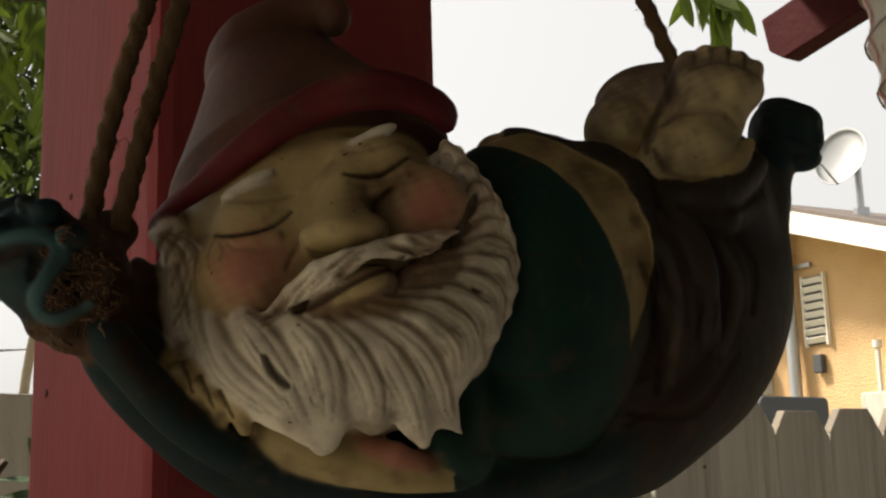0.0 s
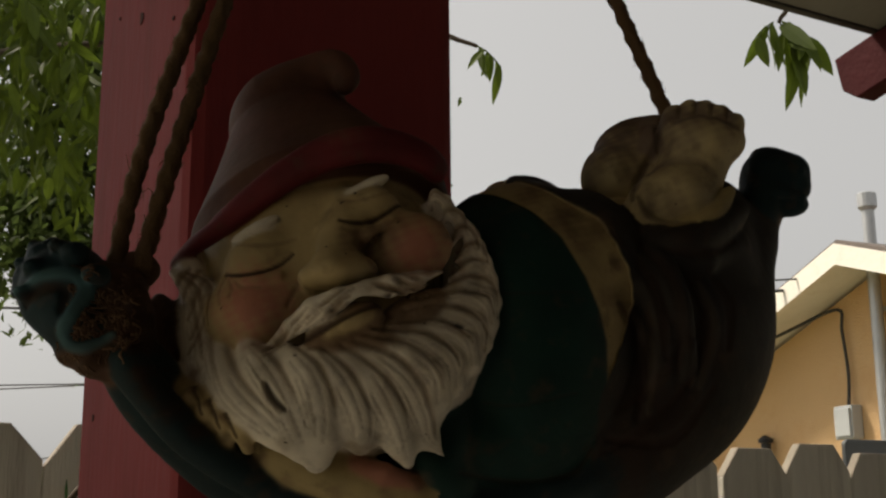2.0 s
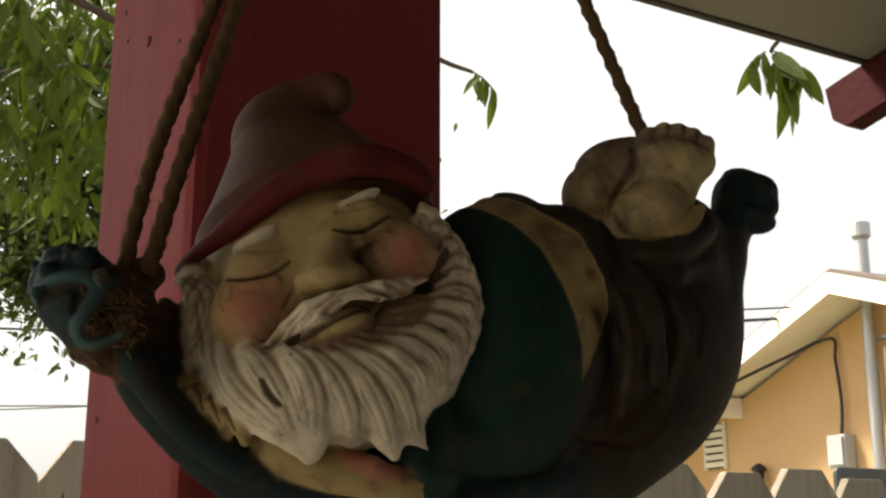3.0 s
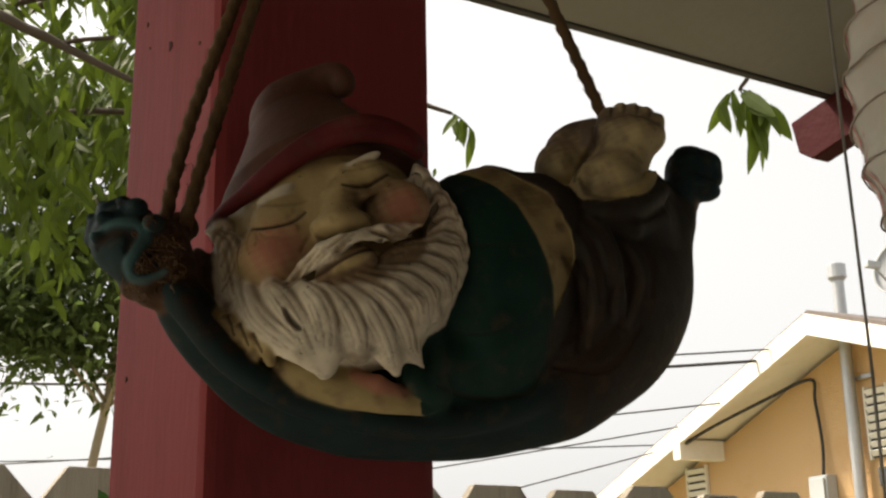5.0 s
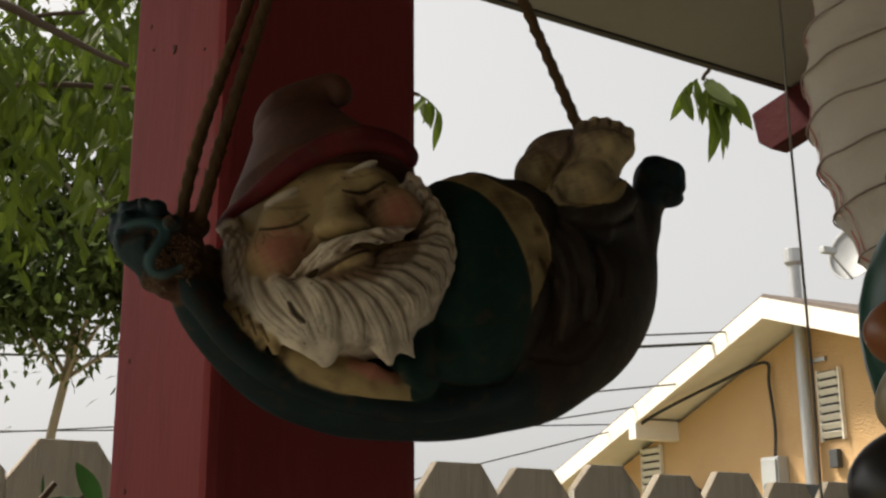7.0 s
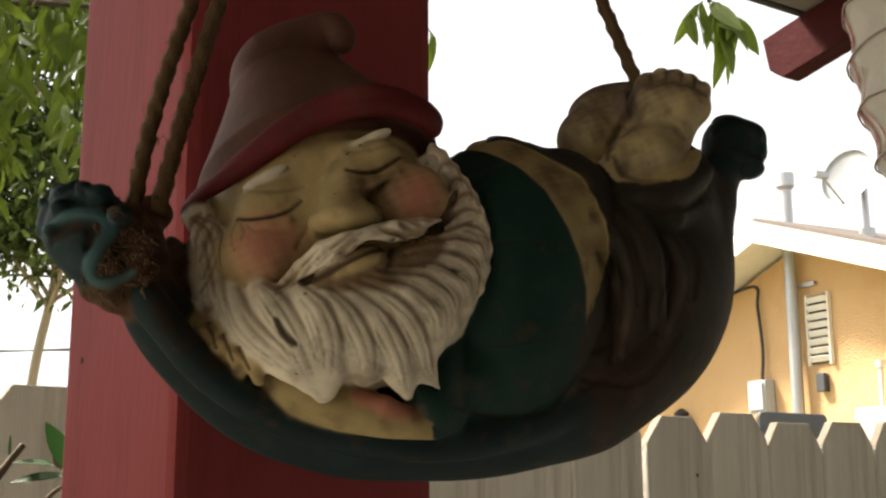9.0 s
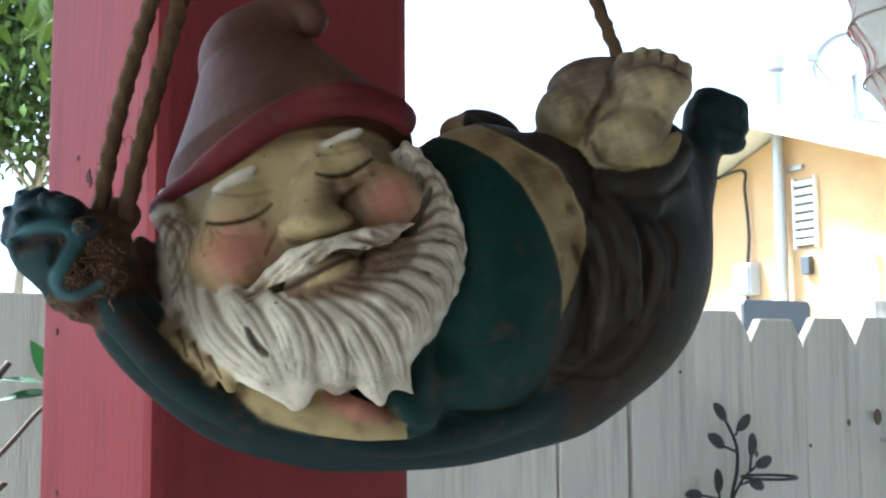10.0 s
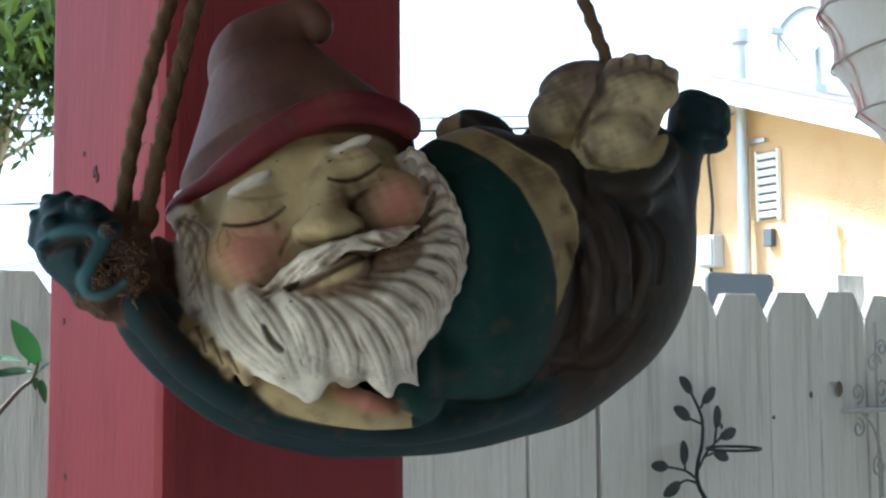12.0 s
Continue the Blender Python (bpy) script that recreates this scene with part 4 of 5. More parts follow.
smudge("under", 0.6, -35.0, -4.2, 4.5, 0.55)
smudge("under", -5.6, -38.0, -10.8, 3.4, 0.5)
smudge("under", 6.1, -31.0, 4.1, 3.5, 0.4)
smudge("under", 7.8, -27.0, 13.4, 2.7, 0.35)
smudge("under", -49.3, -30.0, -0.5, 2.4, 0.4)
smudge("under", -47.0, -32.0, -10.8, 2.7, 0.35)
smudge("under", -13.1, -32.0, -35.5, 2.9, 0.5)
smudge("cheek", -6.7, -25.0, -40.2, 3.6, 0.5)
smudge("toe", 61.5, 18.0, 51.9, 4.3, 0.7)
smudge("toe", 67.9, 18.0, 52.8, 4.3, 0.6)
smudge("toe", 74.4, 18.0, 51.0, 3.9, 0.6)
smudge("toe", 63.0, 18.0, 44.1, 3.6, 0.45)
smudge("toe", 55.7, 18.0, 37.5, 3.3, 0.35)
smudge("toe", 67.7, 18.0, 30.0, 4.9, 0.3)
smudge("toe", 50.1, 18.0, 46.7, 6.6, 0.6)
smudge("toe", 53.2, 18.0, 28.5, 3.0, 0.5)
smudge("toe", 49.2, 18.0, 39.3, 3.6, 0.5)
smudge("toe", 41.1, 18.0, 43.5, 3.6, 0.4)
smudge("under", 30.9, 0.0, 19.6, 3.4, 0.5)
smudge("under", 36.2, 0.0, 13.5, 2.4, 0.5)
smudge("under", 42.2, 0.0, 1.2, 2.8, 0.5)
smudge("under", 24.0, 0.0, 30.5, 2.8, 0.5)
# shade put into the paint of the recess between binding, hammock and beard
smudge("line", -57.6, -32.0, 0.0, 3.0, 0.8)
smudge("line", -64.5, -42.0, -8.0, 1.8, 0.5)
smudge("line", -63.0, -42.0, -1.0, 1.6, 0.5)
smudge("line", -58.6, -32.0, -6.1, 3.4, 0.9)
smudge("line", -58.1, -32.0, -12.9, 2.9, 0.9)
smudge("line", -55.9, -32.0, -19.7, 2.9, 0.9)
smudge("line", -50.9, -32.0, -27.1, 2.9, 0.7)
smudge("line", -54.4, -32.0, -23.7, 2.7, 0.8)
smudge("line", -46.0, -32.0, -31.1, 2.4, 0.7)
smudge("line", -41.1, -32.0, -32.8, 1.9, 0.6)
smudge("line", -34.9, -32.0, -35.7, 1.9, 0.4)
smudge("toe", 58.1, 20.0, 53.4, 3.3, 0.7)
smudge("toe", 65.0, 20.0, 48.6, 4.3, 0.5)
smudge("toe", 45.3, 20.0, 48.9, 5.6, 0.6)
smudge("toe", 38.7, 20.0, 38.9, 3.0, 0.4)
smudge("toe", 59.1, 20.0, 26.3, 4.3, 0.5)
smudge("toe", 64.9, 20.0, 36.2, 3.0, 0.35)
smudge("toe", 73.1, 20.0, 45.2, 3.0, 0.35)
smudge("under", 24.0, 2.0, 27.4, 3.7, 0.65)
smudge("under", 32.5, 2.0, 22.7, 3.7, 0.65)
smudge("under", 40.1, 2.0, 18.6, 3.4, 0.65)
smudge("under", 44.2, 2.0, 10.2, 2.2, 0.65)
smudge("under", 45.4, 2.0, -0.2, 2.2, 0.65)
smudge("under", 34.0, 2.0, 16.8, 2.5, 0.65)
smudge("line", -47.0, -24.0, 24.0, 4.0, 0.3)
smudge("line", -27.0, -25.0, 38.0, 5.0, 0.25)
smudge("line", -38.0, -14.0, 52.0, 6.0, 0.3)
smudge("line", -24.0, -4.0, 58.0, 4.0, 0.4)
smudge("under", -20.8, -25.0, 43.6, 8.3, 0.25)
smudge("under", -40.7, -25.0, 32.4, 6.9, 0.25)
smudge("under", -15.0, -25.0, 37.8, 5.5, 0.25)
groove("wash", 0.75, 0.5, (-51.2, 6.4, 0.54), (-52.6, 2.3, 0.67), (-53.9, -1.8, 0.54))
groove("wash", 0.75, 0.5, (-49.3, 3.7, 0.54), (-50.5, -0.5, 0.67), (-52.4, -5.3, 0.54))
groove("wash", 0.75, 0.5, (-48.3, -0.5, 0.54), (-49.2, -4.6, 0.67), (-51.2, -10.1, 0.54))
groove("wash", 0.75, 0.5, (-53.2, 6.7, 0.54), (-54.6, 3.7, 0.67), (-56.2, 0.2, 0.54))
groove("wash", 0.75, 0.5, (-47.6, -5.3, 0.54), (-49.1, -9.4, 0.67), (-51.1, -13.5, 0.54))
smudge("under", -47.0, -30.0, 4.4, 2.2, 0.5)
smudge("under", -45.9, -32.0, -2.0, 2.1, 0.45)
# fingers and sleeve underside: their shadow is painted on as brown
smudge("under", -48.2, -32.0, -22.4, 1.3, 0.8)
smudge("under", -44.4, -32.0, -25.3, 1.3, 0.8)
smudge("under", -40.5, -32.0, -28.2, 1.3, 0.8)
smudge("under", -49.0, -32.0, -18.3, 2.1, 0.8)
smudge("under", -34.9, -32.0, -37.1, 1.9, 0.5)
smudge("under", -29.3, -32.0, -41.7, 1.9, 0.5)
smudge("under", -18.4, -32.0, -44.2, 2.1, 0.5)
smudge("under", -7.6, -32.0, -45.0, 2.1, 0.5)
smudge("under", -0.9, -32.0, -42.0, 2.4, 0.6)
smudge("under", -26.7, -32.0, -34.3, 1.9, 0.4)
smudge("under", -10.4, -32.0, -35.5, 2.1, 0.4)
# dark lines painted for the shade between the fingers
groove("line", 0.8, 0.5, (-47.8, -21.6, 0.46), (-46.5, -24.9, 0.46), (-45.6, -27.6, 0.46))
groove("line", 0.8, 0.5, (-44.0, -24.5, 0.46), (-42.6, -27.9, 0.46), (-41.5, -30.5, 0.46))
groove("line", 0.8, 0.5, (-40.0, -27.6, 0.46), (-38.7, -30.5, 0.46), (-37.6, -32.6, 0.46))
# shade painted over the lower trousers and into their folds
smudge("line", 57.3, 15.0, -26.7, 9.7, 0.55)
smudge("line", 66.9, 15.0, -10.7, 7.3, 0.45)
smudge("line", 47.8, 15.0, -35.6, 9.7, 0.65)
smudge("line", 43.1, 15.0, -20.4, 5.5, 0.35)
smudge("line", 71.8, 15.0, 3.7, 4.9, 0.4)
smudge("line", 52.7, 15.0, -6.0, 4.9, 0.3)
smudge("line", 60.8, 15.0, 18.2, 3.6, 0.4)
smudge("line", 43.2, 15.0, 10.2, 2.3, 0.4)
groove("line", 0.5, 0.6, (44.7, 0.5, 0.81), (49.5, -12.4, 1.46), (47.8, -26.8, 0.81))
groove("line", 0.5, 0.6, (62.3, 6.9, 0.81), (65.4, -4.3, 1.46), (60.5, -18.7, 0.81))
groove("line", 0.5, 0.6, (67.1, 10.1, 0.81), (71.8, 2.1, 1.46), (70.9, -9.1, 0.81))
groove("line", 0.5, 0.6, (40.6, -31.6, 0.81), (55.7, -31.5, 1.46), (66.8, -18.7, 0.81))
# paler paint on two fold ridges, as light would catch them
groove("toe", 0.18, -0.5, (47.0, 0.5, 0.81), (52.0, -12.4, 1.46), (50.7, -25.2, 0.81))
groove("toe", 0.18, -0.5, (64.5, 6.9, 0.81), (67.9, -4.3, 1.46), (63.4, -18.7, 0.81))
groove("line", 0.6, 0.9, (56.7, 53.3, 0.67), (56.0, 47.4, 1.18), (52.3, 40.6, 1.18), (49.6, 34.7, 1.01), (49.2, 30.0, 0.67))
# left foot: shadow along its top, painted in brown
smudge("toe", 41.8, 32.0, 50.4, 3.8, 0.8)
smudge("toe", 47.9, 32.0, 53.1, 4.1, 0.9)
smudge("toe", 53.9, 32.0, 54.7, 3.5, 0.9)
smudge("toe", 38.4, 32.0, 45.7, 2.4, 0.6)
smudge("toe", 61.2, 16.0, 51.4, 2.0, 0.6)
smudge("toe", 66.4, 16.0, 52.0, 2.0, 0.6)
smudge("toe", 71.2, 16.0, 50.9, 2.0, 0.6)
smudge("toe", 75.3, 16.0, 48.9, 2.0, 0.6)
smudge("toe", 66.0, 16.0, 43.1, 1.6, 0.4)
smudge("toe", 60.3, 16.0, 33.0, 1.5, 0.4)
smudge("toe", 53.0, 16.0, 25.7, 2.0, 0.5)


def sculpt(cell):
    los, his = zip(*[reach(s) for s in solids])
    lo, hi = np.min(los, 0) - 2 * cell, np.max(his, 0) + 2 * cell
    n = np.ceil((hi - lo) / cell).astype(int) + 1
    field = np.full(n, 9.0, np.float32)
    for s, a, b in zip(solids, los, his):
        i0 = np.maximum(((a - lo) / cell).astype(int), 0)
        i1 = np.minimum(np.ceil((b - lo) / cell).astype(int) + 1, n)
        axes = [lo[j] + cell * np.arange(i0[j], i1[j]) for j in range(3)]
        p = np.stack(np.meshgrid(*axes, indexing="ij"), -1)
        d = gap_to(s, p)
        view = field[i0[0]:i1[0], i0[1]:i1[1], i0[2]:i1[2]]
        k = max(s[2], 0.05)
        h = np.maximum(k - np.abs(view - d), 0) / k
        view[...] = np.minimum(view, d) - h * h * k * 0.25
    # surface nets: one vertex in each cell that the surface crosses
    inside = field < 0
    corner = [(i, j, k) for i in (0, 1) for j in (0, 1) for k in (0, 1)]
    cut = lambda arr, o: arr[o[0]:n[0] - 1 + o[0], o[1]:n[1] - 1 + o[1], o[2]:n[2] - 1 + o[2]]
    count = sum(cut(inside, o).astype(np.int8) for o in corner)
    cells = np.argwhere((count > 0) & (count < 8))
    index = np.full(n - 1, -1, np.int64)
    index[tuple(cells.T)] = np.arange(len(cells))
    vals = {o: field[cells[:, 0] + o[0], cells[:, 1] + o[1], cells[:, 2] + o[2]] for o in corner}
    total, hits = np.zeros((len(cells), 3)), np.zeros(len(cells))
    for a in corner:
        for ax in range(3):
            if a[ax] == 0:
                b = tuple(1 if j == ax else a[j] for j in range(3))
                va, vb = vals[a], vals[b]
                m = (va < 0) != (vb < 0)
                t = np.where(m, va / np.where(m, va - vb, 1), 0)
                q = np.tile(np.array(a, float), (len(cells), 1))
                q[:, ax] += t
                total += q * m[:, None]
                hits += m
    verts = lo + cell * (cells + total / hits[:, None])
    quads = []
    for ax in range(3):
        u, w = (ax + 1) % 3, (ax + 2) % 3
        sl0, sl1 = [slice(1, n[j] - 1) for j in range(3)], [slice(1, n[j] - 1) for j in range(3)]
        sl0[ax], sl1[ax] = slice(0, n[ax] - 1), slice(1, n[ax])
        a, b = inside[tuple(sl0)], inside[tuple(sl1)]
        for flip in (False, True):
            e = np.argwhere((a & ~b) if not flip else (~a & b))
            e[:, u] += 1
            e[:, w] += 1
            ring = []
            for du, dw in ((-1, -1), (0, -1), (0, 0), (-1, 0)):
                c = e.copy()
                c[:, u] += du
                c[:, w] += dw
                ring.append(index[tuple(c.T)])
            q = np.stack(ring, -1)
            quads.append(q[:, ::-1] if flip else q)
    def front(x, z):
        i, k = int(round((x - lo[0]) / cell)), int(round((z - lo[2]) / cell))
        if not (0 <= i < n[0] and 0 <= k < n[2]):
            return None
        hit = np.flatnonzero(inside[i, :, k])
        if not len(hit):
            return None
        j = hit[0]
        a, b = field[i, j - 1, k], field[i, j, k]
        return lo[1] + cell * (j - 1 + a / (a - b))

    skin_y = lo[1] + cell * inside.argmax(1)
    i = np.clip(np.rint((verts[:, 0] - lo[0]) / cell).astype(int), 0, n[0] - 1)
    k = np.clip(np.rint((verts[:, 2] - lo[2]) / cell).astype(int), 0, n[2] - 1)
    ahead = verts[:, 1] < skin_y[i, k] + 3.5
    return verts, np.concatenate(quads), front, ahead


def painted(verts):
    """The paint at each vertex: that of the nearest solid, with a narrow soft border."""
    total, weight = np.zeros((len(verts), 3)), np.full(len(verts), 1e-12)
    least, owner = np.full(len(verts), 99.0), np.zeros(len(verts), int)
    names = list(PAINT)
    for s in solids:
        a, b = reach(s)
        m = np.all((verts > a) & (verts < b), 1)
        if m.any():
            d = gap_to(s, verts[m])
            w = np.exp(-np.clip(d, -3, 9) / 0.3)
            weight[m] += w
            total[m] += w[:, None] * np.array(PAINT[s[1]])
            closer = d < least[m]
            rows = np.flatnonzero(m)[closer]
            least[rows], owner[rows] = d[closer], names.index(s[1])
    return total / weight[:, None], np.array(names)[owner]


def ramp(x, a, b):
    t = np.clip((x - a) / (b - a), 0, 1)
    return t * t * (3 - 2 * t)


verts, quads, front, ahead = sculpt(0.56)
tint, owner = painted(verts)

# the vest, the strip of shirt beside it and the trousers meet along two edges
body = np.isin(owner, ("vest", "shirt", "pants")) & (verts[:, 0] > BODY_FROM)
height = verts[body, 2]
vest_edge = np.interp(height, *zip(*sorted((z, x) for x, z in VEST_EDGE)))
waist = np.maximum(np.interp(height, *zip(*sorted((z, x) for x, z in WAIST))), vest_edge - 1.5)
x = verts[body, 0]
ripple = 0.3 * np.sin(height * 0.33) + 0.12 * np.sin(height * 1.3 + 1)
is_shirt, is_pants = ramp(x, vest_edge - 0.4, vest_edge + 0.4), ramp(x, waist + ripple - 0.4, waist + ripple + 0.4)
colour = np.array(PAINT["vest"]) * np.ones((len(x), 3))
colour += (np.array(PAINT["shirt"]) - colour) * is_shirt[:, None]
colour += (np.array(PAINT["pants"]) - colour) * is_pants[:, None]
tint[body] = colour
verts[body, 1] += 1.3 * is_shirt * (1 - is_pants) - 0.7 * np.exp(-np.abs(x - waist - 1.6) / 1.4)
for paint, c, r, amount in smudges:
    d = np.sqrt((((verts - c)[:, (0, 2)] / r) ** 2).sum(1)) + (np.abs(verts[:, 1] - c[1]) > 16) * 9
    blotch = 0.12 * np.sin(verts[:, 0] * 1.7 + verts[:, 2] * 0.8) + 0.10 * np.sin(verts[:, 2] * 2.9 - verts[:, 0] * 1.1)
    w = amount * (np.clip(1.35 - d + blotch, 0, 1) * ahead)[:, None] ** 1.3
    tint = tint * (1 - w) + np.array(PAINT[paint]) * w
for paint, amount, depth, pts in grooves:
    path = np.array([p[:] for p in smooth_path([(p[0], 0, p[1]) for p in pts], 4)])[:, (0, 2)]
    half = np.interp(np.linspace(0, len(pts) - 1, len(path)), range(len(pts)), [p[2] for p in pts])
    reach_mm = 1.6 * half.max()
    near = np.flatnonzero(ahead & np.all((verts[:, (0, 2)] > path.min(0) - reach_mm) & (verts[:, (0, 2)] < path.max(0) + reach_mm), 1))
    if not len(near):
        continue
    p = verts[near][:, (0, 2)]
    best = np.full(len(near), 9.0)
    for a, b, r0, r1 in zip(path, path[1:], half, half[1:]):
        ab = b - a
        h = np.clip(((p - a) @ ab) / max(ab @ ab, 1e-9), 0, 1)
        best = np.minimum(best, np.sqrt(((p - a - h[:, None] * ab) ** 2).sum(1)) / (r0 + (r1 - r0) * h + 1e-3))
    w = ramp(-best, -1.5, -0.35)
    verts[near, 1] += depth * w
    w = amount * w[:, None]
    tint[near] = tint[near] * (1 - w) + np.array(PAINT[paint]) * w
faces = quads.tolist()
bm = bmesh.new()
wire_tints = []
for paint, pts in wires:
    count = len(bm.verts)
    path = smooth_path([p[:3] for p in pts], 4)
    depths = [front(p.x, p.z) for p in path]
    if None in depths or max(abs(a - b) for a, b in zip(depths, depths[1:])) > 2.5:
        continue
    for p, y in zip(path, depths):
        p.y = y
    ends = np.linspace(0, len(pts) - 1, len(path))
    sweep(bm, path, [float(np.interp(e, range(len(pts)), [p[3] for p in pts])) for e in ends], 7)
    wire_tints += [PAINT[paint]] * (len(bm.verts) - count)
bm.verts.index_update()
base = len(verts)
faces += [[base + v.index for v in f.verts] for f in bm.faces]
allverts = np.concatenate((verts, np.array([v.co[:] for v in bm.verts]))) / 1000
alltint = np.concatenate((tint, np.array(wire_tints)))
bm.free()
me = bpy.data.meshes.new("garden_gnome")
me.from_pydata(allverts.tolist(), [], faces)
layer = me.attributes.new("paint", "FLOAT_COLOR", "POINT")
layer.data.foreach_set("color", np.c_[alltint, np.ones(len(alltint))].astype(np.float32).ravel())
me.shade_smooth()

RESIN = bpy.data.materials.new("painted_resin")
RESIN.use_nodes = True
nt = RESIN.node_tree
bsdf = nt.nodes["Principled BSDF"]
coat = nt.nodes.new("ShaderNodeAttribute")
coat.attribute_name = "paint"
tc = nt.nodes.new("ShaderNodeTexCoord")


def resin_noise(scale, low, high, detail=6.0):
    n = nt.nodes.new("ShaderNodeTexNoise")
    n.inputs["Scale"].default_value, n.inputs["Detail"].default_value = scale, detail
    nt.links.new(tc.outputs["Object"], n.inputs["Vector"])
    r = nt.nodes.new("ShaderNodeMapRange")
    r.inputs["From Min"].default_value, r.inputs["From Max"].default_value = low, high
    nt.links.new(n.outputs["Fac"], r.inputs["Value"])
    return n, r


_, mottling = resin_noise(70, 0.3, 0.7)
mottling.inputs["To Min"].default_value, mottling.inputs["To Max"].default_value = 0.72, 1.22
shade = nt.nodes.new("ShaderNodeHueSaturation")
nt.links.new(coat.outputs["Color"], shade.inputs["Color"])
nt.links.new(mottling.outputs["Result"], shade.inputs["Value"])
_, grime = resin_noise(160, 0.57, 0.70, 9.0)
grime.inputs["To Max"].default_value = 0.38
dirt = nt.nodes.new("ShaderNodeMix")
dirt.data_type = "RGBA"
dirt.inputs["B"].default_value = (0.07, 0.04, 0.022, 1)
nt.links.new(grime.outputs["Result"], dirt.inputs["Factor"])
nt.links.new(shade.outputs["Color"], dirt.inputs["A"])
_, speck = resin_noise(420, 0.73, 0.77, 2.0)
dots = nt.nodes.new("ShaderNodeMix")
dots.data_type = "RGBA"
dots.inputs["B"].default_value = (0.05, 0.03, 0.02, 1)
nt.links.new(speck.outputs["Result"], dots.inputs["Factor"])
nt.links.new(dirt.outputs["Result"], dots.inputs["A"])
nt.links.new(dots.outputs["Result"], bsdf.inputs["Base Color"])
bsdf.inputs["Roughness"].default_value = 0.68
bsdf.inputs["Specular IOR Level"].default_value = 0.25
grain, _ = resin_noise(300, 0, 1, 5.0)
relief = nt.nodes.new("ShaderNodeBump")
relief.inputs["Strength"].default_value, relief.inputs["Distance"].default_value = 0.35, 0.0008
nt.links.new(grain.outputs["Fac"], relief.inputs["Height"])
nt.links.new(relief.outputs[0], bsdf.inputs["Normal"])
me.materials.append(RESIN)
GNOME_AT = Vector((0, 0.33, 0.06))
gnome = tagged(new("garden_gnome", me), "painted resin garden gnome asleep in a hammock by the red post", "garden gnome")
gnome.location = GNOME_AT

# ---- ropes that carry it ----
HOOK = Vector((-0.02, 0.384, 0.34))


def rope(name, pts, r, label, mat=ROPE, lobes=3, twist=0.5, sides=12, step=0.0016):
    path = smooth_path(pts, 12)
    total = sum((b - a).length for a, b in zip(path, path[1:]))
    n = max(8, int(total / step))
    dist, acc = [0.0], 0.0
    for a, b in zip(path, path[1:]):
        acc += (b - a).length
        dist.append(acc)
    fine = []
    for k in range(n + 1):
        t = total * k / n
        fine.append(Vector([float(np.interp(t, dist, [p[j] for p in path])) for j in range(3)]))
    cord = tagged(part(name, sweep(bmesh.new(), fine, r, sides, twist, lobes), mat, smooth=True), label, "rope")
    bm = bmesh.new()
    rnd = random.Random(n)
    for k in range(int(total * 2600)):
        i = rnd.randrange(n)
        out = Vector((rnd.uniform(-1, 1), rnd.uniform(-1, 1), rnd.uniform(-1, 1))).normalized()
        d = (fine[i + 1] - fine[i]).normalized()
        a = fine[i] + out * r * 0.7
        b = a + (out * rnd.uniform(0.1, 0.7) + d * rnd.uniform(-1.2, 1.2)) * r
        c = b + (out * rnd.uniform(0, 0.7) + d * rnd.uniform(-1.2, 1.2)) * r
        sweep(bm, [a, b, c], [0.00011, 0.00009, 0.00004], 3, caps=False)
    part("fray", bm, mat, cord, "loose jute fibres")
    return cord


rope("hanging_rope", [(-0.0665, 0.2905, 0.062), (-0.0625, 0.299, 0.10), (-0.047, 0.328, 0.19), HOOK + Vector((-0.004, -0.004, 0))], 0.0019, "frayed brown jute rope tied to the gnome's hammock")
rope("hanging_rope", [(-0.0605, 0.2915, 0.064), (-0.056, 0.302, 0.10), (-0.040, 0.331, 0.20), HOOK + Vector((0.002, -0.004, 0))], 0.0020, "frayed brown jute rope tied to the gnome's hammock")
rope("hanging_rope", [(0.0625, 0.374, 0.116), (0.056, 0.377, 0.136), (0.041, 0.379, 0.178), (0.012, 0.381, 0.26), HOOK + Vector((0.006, -0.002, 0))], 0.0020, "frayed brown jute rope tied to the gnome's hammock")
bm = bmesh.new()
sweep(bm, smooth_path([HOOK + Vector((0.006, 0.014, 0.012)), HOOK + Vector((0.0, 0.0, 0.012)), HOOK + Vector((-0.002, -0.012, 0.006)), HOOK + Vector((-0.002, -0.014, -0.006)), HOOK + Vector((-0.001, -0.006, -0.01))], 6), 0.002, 8)
tagged(part("screw_hook", bm, STEEL), "steel screw hook in the red post", "hook")

# ---- black iron twig with a pot ring, on the fence ----
twig = thing("iron_wall_twig", ON_FENCE, "black iron twig with leaves and pot ring on the fence", "wall ornament")
STEM = [(-0.140, -0.025, -0.301), (-0.175, -0.025, -0.235), (-0.202, -0.025, -0.194), (-0.202, -0.025, -0.163), (-0.190, -0.025, -0.128), (-0.190, -0.025, -0.087), (-0.212, -0.025, -0.049)]
stem = part("stem", sweep(bmesh.new(), smooth_path(STEM, 8), [0.0042 - 0.002 * i / 48 for i in range(49)], 8), BLACK, twig, smooth=True)
